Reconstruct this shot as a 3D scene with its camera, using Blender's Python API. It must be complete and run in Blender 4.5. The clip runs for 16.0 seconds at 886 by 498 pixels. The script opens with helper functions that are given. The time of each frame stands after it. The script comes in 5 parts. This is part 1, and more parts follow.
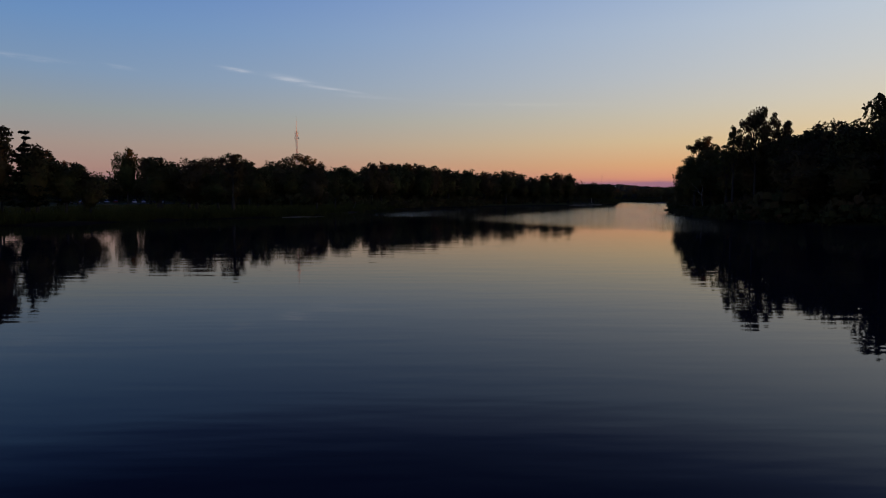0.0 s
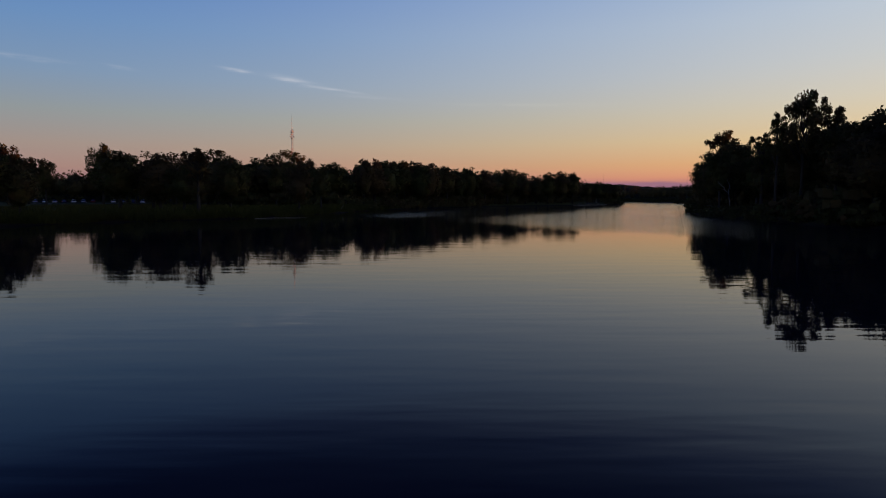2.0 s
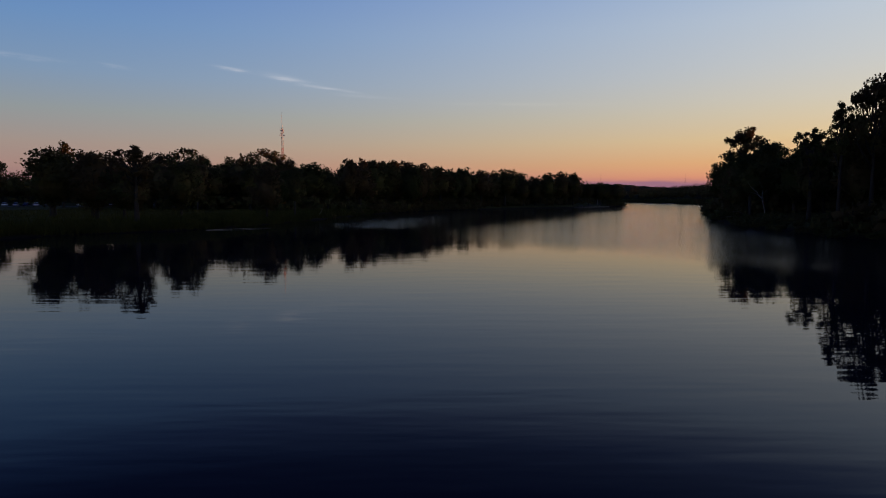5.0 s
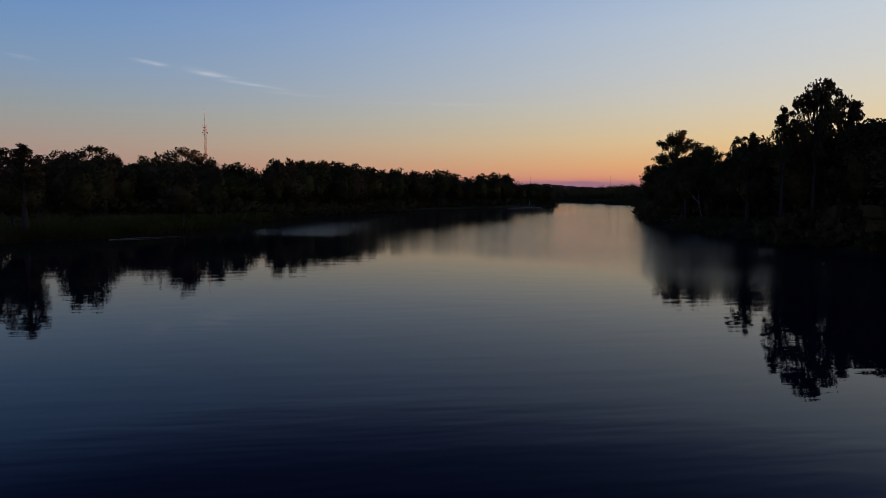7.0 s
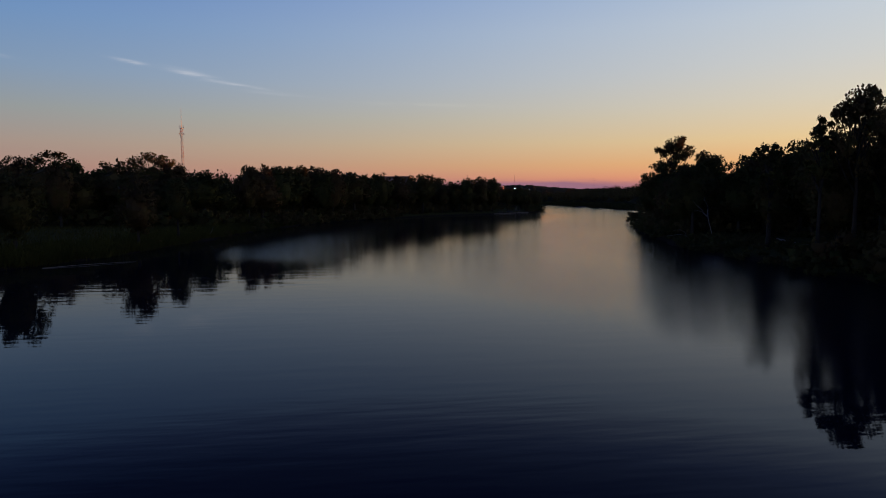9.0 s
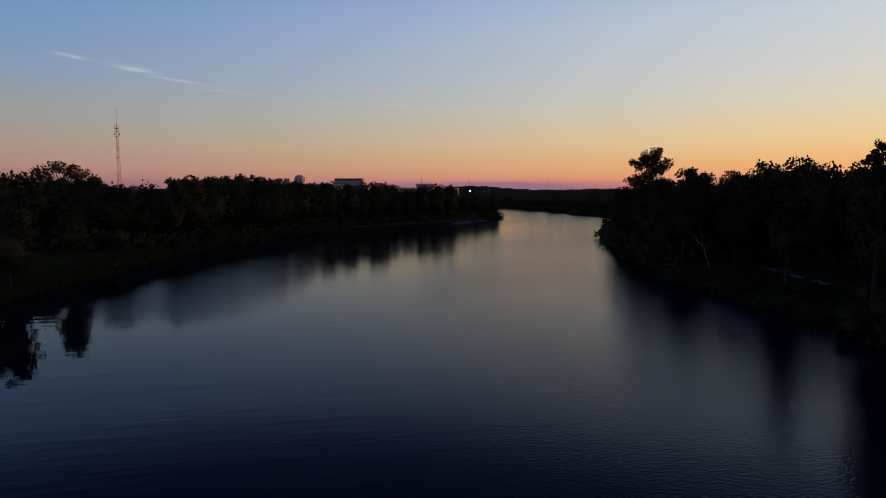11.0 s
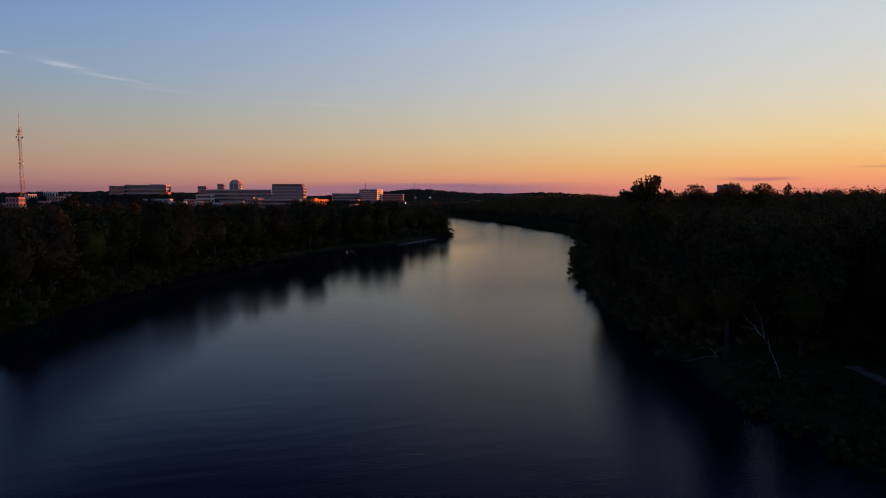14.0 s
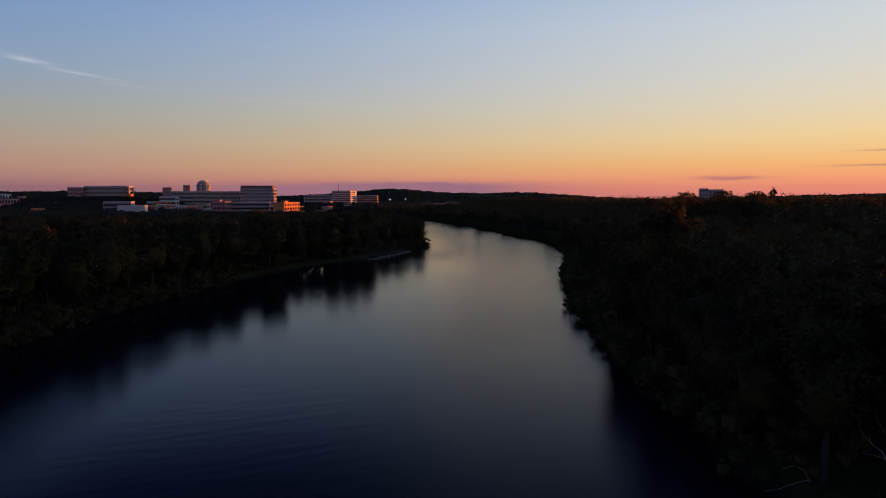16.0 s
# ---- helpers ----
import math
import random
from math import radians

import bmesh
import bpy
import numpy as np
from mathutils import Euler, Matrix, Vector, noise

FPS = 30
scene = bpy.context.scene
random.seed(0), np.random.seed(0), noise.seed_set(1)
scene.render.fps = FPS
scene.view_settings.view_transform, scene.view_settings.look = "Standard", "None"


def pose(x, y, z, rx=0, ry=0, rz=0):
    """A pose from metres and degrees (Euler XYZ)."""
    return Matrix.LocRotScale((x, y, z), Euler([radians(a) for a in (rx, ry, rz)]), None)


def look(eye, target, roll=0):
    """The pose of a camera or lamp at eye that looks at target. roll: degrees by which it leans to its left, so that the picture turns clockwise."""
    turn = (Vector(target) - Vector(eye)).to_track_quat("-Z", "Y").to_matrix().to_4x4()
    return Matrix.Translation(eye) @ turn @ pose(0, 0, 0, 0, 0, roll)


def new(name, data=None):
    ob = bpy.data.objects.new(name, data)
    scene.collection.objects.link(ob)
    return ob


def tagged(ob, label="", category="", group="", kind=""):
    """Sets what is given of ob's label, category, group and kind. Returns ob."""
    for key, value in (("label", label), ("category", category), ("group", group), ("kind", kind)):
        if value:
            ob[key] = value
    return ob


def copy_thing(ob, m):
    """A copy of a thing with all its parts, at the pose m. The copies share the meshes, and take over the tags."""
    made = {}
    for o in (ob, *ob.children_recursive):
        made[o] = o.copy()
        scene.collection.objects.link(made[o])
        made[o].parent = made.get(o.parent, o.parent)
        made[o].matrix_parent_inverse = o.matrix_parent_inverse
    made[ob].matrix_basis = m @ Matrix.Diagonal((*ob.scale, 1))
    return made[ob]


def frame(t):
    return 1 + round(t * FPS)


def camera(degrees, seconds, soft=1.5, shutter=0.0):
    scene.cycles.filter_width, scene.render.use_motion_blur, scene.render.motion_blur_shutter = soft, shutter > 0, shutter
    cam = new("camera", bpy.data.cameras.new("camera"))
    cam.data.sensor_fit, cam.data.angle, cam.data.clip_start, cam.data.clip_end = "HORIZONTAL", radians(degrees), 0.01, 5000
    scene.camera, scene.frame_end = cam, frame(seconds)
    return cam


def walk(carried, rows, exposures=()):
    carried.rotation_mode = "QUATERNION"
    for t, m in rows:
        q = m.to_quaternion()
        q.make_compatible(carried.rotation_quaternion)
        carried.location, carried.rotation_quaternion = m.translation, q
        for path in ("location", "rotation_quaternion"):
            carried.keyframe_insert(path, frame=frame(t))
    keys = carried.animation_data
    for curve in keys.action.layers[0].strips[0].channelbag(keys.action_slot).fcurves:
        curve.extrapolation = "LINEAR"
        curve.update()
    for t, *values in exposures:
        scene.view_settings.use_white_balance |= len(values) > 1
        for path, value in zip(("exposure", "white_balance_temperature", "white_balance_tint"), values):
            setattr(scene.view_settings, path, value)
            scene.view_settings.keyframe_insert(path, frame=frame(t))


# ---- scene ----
cam = camera(70.9, 16.0, soft=1.0)
PATH = [
    (0, pose(0.00, 0.00, 3.79, 85.41, 0, -0.00)),
    (0.5, pose(0.15, 3.94, 3.70, 85.43, 0, -0.03)),
    (1, pose(0.32, 7.94, 3.62, 85.43, 0, -0.03)),
    (1.5, pose(0.49, 12.00, 3.54, 85.44, 0, -0.02)),
    (2, pose(0.68, 16.10, 3.50, 85.44, 0, -0.02)),
    (2.5, pose(0.88, 20.15, 3.48, 85.43, 0, -0.11)),
    (3, pose(1.09, 23.99, 3.53, 85.41, 0, -0.13)),
    (5.5, pose(1.88, 36.55, 5.04, 85.37, 0, -0.63)),
    (6, pose(1.73, 38.01, 5.20, 85.37, 0, -3.04)),
    (6.5, pose(1.56, 39.45, 5.36, 85.36, 0, -5.23)),
    (7, pose(1.45, 41.13, 5.59, 85.33, 0, -6.65)),
    (7.5, pose(1.44, 43.23, 5.96, 85.33, 0, -6.96)),
    (8, pose(1.54, 45.78, 6.49, 85.33, 0, -7.13)),
    (8.5, pose(1.73, 48.77, 7.19, 85.35, 0, -7.29)),
    (9, pose(2.03, 52.15, 8.01, 85.37, 0, -8.21)),
    (11.5, pose(5.40, 74.79, 13.18, 85.38, 0, -12.69)),
    (12, pose(6.44, 80.04, 14.37, 85.41, 0, -12.66)),
    (12.5, pose(7.59, 85.46, 15.61, 85.44, 0, -13.00)),
    (13, pose(8.88, 91.02, 16.88, 85.49, 0, -14.63)),
    (13.5, pose(10.29, 96.67, 18.14, 85.53, 0, -16.75)),
    (14, pose(11.81, 102.33, 19.37, 85.52, 0, -17.49)),
    (14.5, pose(13.44, 107.95, 20.57, 85.49, 0, -17.51)),
    (15, pose(15.16, 113.55, 21.77, 85.45, 0, -17.52)),
    (15.5, pose(16.96, 119.11, 22.97, 85.42, 0, -18.15)),
    (16, pose(18.81, 124.63, 24.18, 85.39, 0, -19.75)),
]
walk(cam, PATH)

# ---- sky and sun: just after sunset, the glow lies to the right of the river ----
GLOW = 74.0                      # azimuth of the glow, degrees clockwise from +y
scene.view_settings.exposure = 0.0
world = bpy.data.worlds.new("dusk_sky")
scene.world = world
world.use_nodes = True
wn, wl = world.node_tree.nodes, world.node_tree.links
wn.clear()


def wmath(op, a, b=None, c=None, clamp=False):
    n = wn.new("ShaderNodeMath")
    n.operation, n.use_clamp = op, clamp
    for i, v in enumerate((a, b, c)):
        if v is None:
            continue
        if isinstance(v, (int, float)):
            n.inputs[i].default_value = v
        else:
            wl.new(v, n.inputs[i])
    return n.outputs[0]


def srgb(r, g, b):
    return tuple(((v / 255 + 0.055) / 1.055) ** 2.4 if v > 10 else v / 255 / 12.92 for v in (r, g, b)) + (1,)


def wramp(fac, stops):
    n = wn.new("ShaderNodeValToRGB")
    r = n.color_ramp
    while len(r.elements) < len(stops):
        r.elements.new(0.5)
    for e, (p, col) in zip(r.elements, stops):
        e.position, e.color = p, srgb(*col)
    wl.new(fac, n.inputs[0])
    return n.outputs[0]


def wmix(fac, a, b):
    n = wn.new("ShaderNodeMix")
    n.data_type = "RGBA"
    for i, v in ((0, fac), (6, a), (7, b)):
        if hasattr(v, "links"):
            wl.new(v, n.inputs[i])
        else:
            n.inputs[i].default_value = v
    return n.outputs[2]


coord = wn.new("ShaderNodeTexCoord").outputs["Generated"]
split = wn.new("ShaderNodeSeparateXYZ")
wl.new(coord, split.inputs[0])
sx, sy, sz = split.outputs
elev = wmath("MULTIPLY", wmath("ARCSINE", sz), 180 / math.pi)
azim = wmath("MULTIPLY", wmath("ARCTAN2", sx, sy), 180 / math.pi)
# elevation to 0..1, spread out towards the horizon
ef = wmath("POWER", wmath("DIVIDE", elev, 90.0, clamp=True), 0.5)


def at_elev(deg):
    return (deg / 90) ** 0.5


COOL = [(0.0, (100, 84, 106)), (1.0, (125, 98, 113)), (1.6, (152, 116, 118)), (2.6, (165, 133, 125)), (4.4, (161, 144, 136)), (7.0, (144, 151, 154)), (10.0, (124, 149, 178)),
        (14.0, (104, 141, 187)), (17.5, (90, 130, 188)), (20.0, (62, 92, 154)), (23.0, (38, 57, 112)), (27.0, (30, 44, 97)), (40.0, (29, 43, 95)), (90.0, (28, 42, 94))]
WARM = [(0.0, (212, 120, 116)), (1.0, (238, 142, 116)), (1.8, (249, 162, 113)), (3.0, (250, 187, 117)), (5.0, (244, 211, 153)), (8.0, (230, 217, 191)), (11.0, (219, 217, 209)),
        (14.5, (210, 216, 219)), (18.0, (192, 207, 223)), (22.0, (118, 138, 184)), (27.0, (66, 84, 138)), (36.0, (42, 58, 110)), (50.0, (33, 48, 98)), (90.0, (30, 44, 92))]
cool = wramp(ef, [(at_elev(e), col) for e, col in COOL])
warm = wramp(ef, [(at_elev(e), col) for e, col in WARM])
g = radians(GLOW)
dot = wmath("ADD", wmath("MULTIPLY", sx, math.sin(g)), wmath("MULTIPLY", sy, math.cos(g)))
side = wmath("POWER", wmath("DIVIDE", wmath("ADD", dot, 0.42), 1.40, clamp=True), 1.75)
sky = wmix(side, cool, warm)

# soft mottling, drawn out along the horizon
stretch = wn.new("ShaderNodeMapping")
stretch.inputs["Scale"].default_value = (3.0, 3.0, 26.0)
wl.new(coord, stretch.inputs[0])
wisp = wn.new("ShaderNodeTexNoise")
wisp.inputs["Scale"].default_value, wisp.inputs["Detail"].default_value, wisp.inputs["Roughness"].default_value = 5.0, 6.0, 0.62
wl.new(stretch.outputs[0], wisp.inputs[0])
wispf = wisp.outputs[0]


def streak(col, az, el, half_len, half_thick, slope, strength, base=0.35, edge=2.0):
    """A wisp of cloud about the direction az, el (degrees); slope: degrees of fall for each degree to the right."""
    global sky
    u = wmath("SUBTRACT", azim, az)
    v = wmath("ADD", wmath("SUBTRACT", elev, el), wmath("MULTIPLY", u, slope))
    v = wmath("ADD", v, wmath("MULTIPLY", wmath("SUBTRACT", wispf, 0.5), half_thick * 3.0 / (edge - 1) ** 1.2))
    uu = wmath("POWER", wmath("ABSOLUTE", wmath("DIVIDE", u, half_len)), 2.0)
    vv = wmath("POWER", wmath("ABSOLUTE", wmath("DIVIDE", v, half_thick)), edge)
    m = wmath("EXPONENT", wmath("MULTIPLY", wmath("ADD", uu, vv), -1.0))
    tex = wmath("MULTIPLY", wmath("SUBTRACT", wispf, base), 3.2, clamp=True)
    sky = wmix(wmath("MULTIPLY", wmath("MULTIPLY", m, tex), strength, clamp=True), sky, srgb(*col))


PALE = (206, 208, 216)
streak(PALE, -13.2, 10.3, 1.7, 0.22, 0.17, 0.62, 0.30)
streak(PALE, -9.4, 9.65, 1.7, 0.09, 0.11, 0.42, 0.28)
streak(PALE, -18.1, 10.95, 1.1, 0.12, 0.10, 0.55, 0.28)
streak(PALE, -33.5, 10.6, 2.4, 0.14, 0.03, 0.26)
streak(PALE, -27.0, 10.5, 0.9, 0.12, 0.08, 0.24)
streak(PALE, -6.5, 9.1, 3.0, 0.15, 0.06, 0.12)
streak((208, 206, 196), 8.0, 8.4, 6.0, 0.14, 0.02, 0.22)
MAUVE = (154, 110, 128)
streak(MAUVE, 17.0, 0.5, 9.5, 1.05, 0.0, 1.5, -0.2, 5.0)
streak(MAUVE, 5.0, 0.4, 8.0, 0.9, 0.0, 0.9, -0.2, 4.0)
streak((196, 124, 116), 44.2, 1.75, 2.3, 0.17, 0.0, 1.3, 0.15)
streak((206, 150, 116), 54.5, 2.55, 3.0, 0.08, 0.0, 1.2, 0.1)
streak((206, 160, 120), 56.0, 3.65, 2.6, 0.08, 0.0, 1.1, 0.1)

bg = wn.new("ShaderNodeBackground")
wl.new(sky, bg.inputs[0])
bg.inputs[1].default_value = 1.0
wo = wn.new("ShaderNodeOutputWorld")
wl.new(bg.outputs[0], wo.inputs[0])

# the last of the sun, barely over the horizon
sun = new("sun", bpy.data.lights.new("sun", "SUN"))
sun.data.energy, sun.data.angle, sun.data.color = 5.0, radians(0.6), (1.0, 0.24, 0.04)
sun.matrix_world = look((math.sin(g) * 3000, math.cos(g) * 3000, 3000 * math.tan(radians(1.0))), (0, 0, 0))

# ---- materials ----
def mat(name, col, rough=0.8, metal=0.0, spread=0.25, scale=2.0, fine=40.0, bump=0.0, ior=1.45, hue=0.0, coords="Object"):
    """A surface with grain at two scales; hue: how far its brightness changes from object to object."""
    m = bpy.data.materials.new(name)
    m.use_nodes = True
    n, l = m.node_tree.nodes, m.node_tree.links
    p = n["Principled BSDF"]
    p.inputs["Roughness"].default_value, p.inputs["Metallic"].default_value, p.inputs["IOR"].default_value = rough, metal, ior
    tc = n.new("ShaderNodeTexCoord")
    big, small = n.new("ShaderNodeTexNoise"), n.new("ShaderNodeTexNoise")
    for t, s in ((big, scale), (small, fine)):
        t.inputs["Scale"].default_value, t.inputs["Detail"].default_value = s, 4.0
        l.new(tc.outputs[coords], t.inputs[0])
    add = n.new("ShaderNodeMath")
    add.operation = "ADD"
    l.new(big.outputs[0], add.inputs[0]), l.new(small.outputs[0], add.inputs[1])
    last = add.outputs[0]
    if hue:
        oi = n.new("ShaderNodeObjectInfo")
        k = n.new("ShaderNodeMath")
        k.operation = "MULTIPLY_ADD"
        k.inputs[1].default_value = hue
        l.new(oi.outputs["Random"], k.inputs[0]), l.new(last, k.inputs[2])
        last = k.outputs[0]
    mr = n.new("ShaderNodeMapRange")
    for i, v in enumerate((0.6, 1.4 + hue, 1 - spread, 1 + spread)):
        mr.inputs[i + 1].default_value = v
    l.new(last, mr.inputs[0])
    vm = n.new("ShaderNodeVectorMath")
    vm.operation = "SCALE"
    vm.inputs[0].default_value = col
    l.new(mr.outputs[0], vm.inputs["Scale"])
    l.new(vm.outputs[0], p.inputs["Base Color"])
    if bump:
        b = n.new("ShaderNodeBump")
        b.inputs["Distance"].default_value = bump
        l.new(small.outputs[0], b.inputs["Height"])
        l.new(b.outputs[0], p.inputs["Normal"])
    return m


def leaf_mat(name, cols, rough=0.75):
    """Foliage: each clump of leaves and each tree has its own green."""
    m = bpy.data.materials.new(name)
    m.use_nodes = True
    n, l = m.node_tree.nodes, m.node_tree.links
    p = n["Principled BSDF"]
    p.inputs["Roughness"].default_value = rough
    p.inputs["Specular IOR Level"].default_value = 0.06
    geo, oi, tc, nz = n.new("ShaderNodeNewGeometry"), n.new("ShaderNodeObjectInfo"), n.new("ShaderNodeTexCoord"), n.new("ShaderNodeTexNoise")
    nz.inputs["Scale"].default_value = 0.35
    l.new(tc.outputs["Object"], nz.inputs[0])
    a = n.new("ShaderNodeMath")
    a.operation = "MULTIPLY_ADD"
    a.inputs[1].default_value = 0.06
    l.new(geo.outputs["Random Per Island"], a.inputs[0])
    b = n.new("ShaderNodeMath")
    b.operation = "MULTIPLY_ADD"
    b.inputs[1].default_value = 0.6
    l.new(oi.outputs["Random"], b.inputs[0]), l.new(nz.outputs[0], b.inputs[2])
    l.new(b.outputs[0], a.inputs[2])
    r = n.new("ShaderNodeValToRGB")
    while len(r.color_ramp.elements) < len(cols):
        r.color_ramp.elements.new(0.5)
    for i, (e, col) in enumerate(zip(r.color_ramp.elements, cols)):
        e.position, e.color = 0.3 + 0.75 * i / (len(cols) - 1), (*col, 1)
    l.new(a.outputs[0], r.inputs[0])
    l.new(r.outputs[0], p.inputs["Base Color"])
    thin, both = n.new("ShaderNodeBsdfTranslucent"), n.new("ShaderNodeMixShader")      # light passes through the leaves
    both.inputs[0].default_value = 0.4
    l.new(r.outputs[0], thin.inputs[0])
    l.new(p.outputs[0], both.inputs[1]), l.new(thin.outputs[0], both.inputs[2])
    l.new(both.outputs[0], n["Material Output"].inputs[0])
    return m


LEAF = leaf_mat("foliage", [(0.056, 0.066, 0.022), (0.088, 0.090, 0.031), (0.118, 0.100, 0.038), (0.128, 0.088, 0.042)])
NEEDLE = leaf_mat("needles", [(0.026, 0.038, 0.019), (0.042, 0.052, 0.025)])
FAR = leaf_mat("far_foliage", [(0.058, 0.066, 0.023), (0.092, 0.090, 0.032), (0.116, 0.090, 0.038)])
REED = leaf_mat("reeds_and_grass", [(0.046, 0.054, 0.014), (0.068, 0.068, 0.018), (0.080, 0.072, 0.022)], 0.95)
# darker green: the shade of leaves on one another is put into the colour
SHADED_CROWNS = leaf_mat("self_shaded_far_tree_tops", [(0.030, 0.034, 0.018), (0.046, 0.044, 0.022)], 0.95)
BARK = mat("bark", (0.040, 0.032, 0.025), 0.9, spread=0.4, scale=3, fine=30, bump=0.02, hue=0.3)
DEAD = mat("bleached_dead_wood", (0.30, 0.27, 0.23), 0.8, spread=0.25, scale=4, fine=40, bump=0.01)
TOWER = mat("blue_grey_curtain_wall", (0.26, 0.29, 0.36), 0.35, spread=0.12, scale=0.3, fine=3)
BROWN = mat("brown_cladding", (0.20, 0.13, 0.12), 0.8, spread=0.15, scale=0.3, fine=4)
CONCRETE = mat("pale_concrete", (0.45, 0.365, 0.36), 0.85, spread=0.15, scale=0.2, fine=2)
WHITE = mat("white_panel", (0.66, 0.62, 0.61), 0.6, spread=0.1, scale=0.2, fine=2)
BRICK = mat("pinkish_brick_wall", (0.52, 0.28, 0.25), 0.85, spread=0.2, scale=0.3, fine=4)
TAN = mat("tan_wall", (0.38, 0.38, 0.26), 0.8, spread=0.15, scale=0.3, fine=4)
SANDSTONE = mat("orange_brick", (0.72, 0.25, 0.10), 0.7, spread=0.15, scale=0.3, fine=4)
ROOF = mat("grey_roof_felt", (0.16, 0.15, 0.15), 0.9, spread=0.2, scale=0.2, fine=3)
GLASS = mat("dark_coated_window_glass", (0.025, 0.03, 0.036), 0.08, spread=0.3, scale=0.1, fine=1.0, ior=1.9)
RED = mat("red_tower_paint", (0.42, 0.07, 0.045), 0.6, spread=0.2, scale=0.4, fine=6)
PALEPAINT = mat("white_tower_paint", (0.46, 0.40, 0.38), 0.6, spread=0.2, scale=0.4, fine=6)
STEEL = mat("grey_steel", (0.30, 0.30, 0.31), 0.5, metal=0.6, spread=0.2)
DARKSTEEL = mat("dark_weathered_steel", (0.07, 0.07, 0.075), 0.8, spread=0.2)
PLANK = mat("weathered_planks", (0.24, 0.21, 0.18), 0.85, spread=0.35, scale=1.5, fine=20, bump=0.005, hue=0.5)
ASPHALT = mat("asphalt", (0.05, 0.05, 0.052), 0.9, spread=0.25, scale=0.3, fine=8)
DIRT = mat("pale_dirt_path", (0.26, 0.21, 0.15), 0.95, spread=0.3, scale=0.7, fine=9, bump=0.02, coords="Object")
HULL = mat("weathered_grey_hull", (0.07, 0.07, 0.075), 0.8, spread=0.2)
DECK = mat("sun_bleached_planks", (0.17, 0.155, 0.14), 0.8, spread=0.3, scale=1.5, fine=20, bump=0.005, hue=0.4)
MUD = mat("wet_dark_mud", (0.035, 0.028, 0.022), 0.7, spread=0.35, scale=0.4, fine=6, bump=0.03)
RUBBER = mat("tyre_rubber", (0.02, 0.02, 0.02), 0.9)
SILVER = mat("silver_car_paint", (0.55, 0.56, 0.58), 0.25, metal=0.5, spread=0.05)
WHITECAR = mat("white_car_paint", (0.78, 0.78, 0.77), 0.25, spread=0.05)
BLUECAR = mat("dark_blue_car_paint", (0.03, 0.05, 0.11), 0.25, spread=0.05)
REDCAR = mat("dark_red_car_paint", (0.16, 0.02, 0.02), 0.25, spread=0.05)


def glow_mat(name, col, power):
    m = bpy.data.materials.new(name)
    m.use_nodes = True
    p = m.node_tree.nodes["Principled BSDF"]
    p.inputs["Base Color"].default_value = (0.8, 0.8, 0.8, 1)
    p.inputs["Emission Color"].default_value, p.inputs["Emission Strength"].default_value = (*col, 1), power
    return m


LAMP = glow_mat("lit_lamp_glass", (1.0, 0.95, 0.85), 9.0)
REDLAMP = glow_mat("red_warning_lamp", (1.0, 0.06, 0.03), 3.0)


def ground_mat():
    """Mown grass and leaf litter, bare mud at the water's edge."""
    m = mat("grass_and_earth", (0.062, 0.063, 0.020), 0.95, spread=0.45, scale=0.06, fine=1.6, bump=0.05)
    n, l = m.node_tree.nodes, m.node_tree.links
    p = n["Principled BSDF"]
    p.inputs["Specular IOR Level"].default_value = 0.05
    old = p.inputs["Base Color"].links[0].from_socket
    pos = n.new("ShaderNodeTexCoord")
    sep = n.new("ShaderNodeSeparateXYZ")
    l.new(pos.outputs["Object"], sep.inputs[0])
    mr = n.new("ShaderNodeMapRange")
    for i, v in enumerate((0.15, 0.7, 0.0, 1.0)):
        mr.inputs[i + 1].default_value = v
    l.new(sep.outputs[2], mr.inputs[0])
    mx = n.new("ShaderNodeMix")
    mx.data_type = "RGBA"
    mx.inputs[6].default_value = (0.022, 0.018, 0.014, 1)
    l.new(mr.outputs[0], mx.inputs[0]), l.new(old, mx.inputs[7]), l.new(mx.outputs[2], p.inputs["Base Color"])
    return m


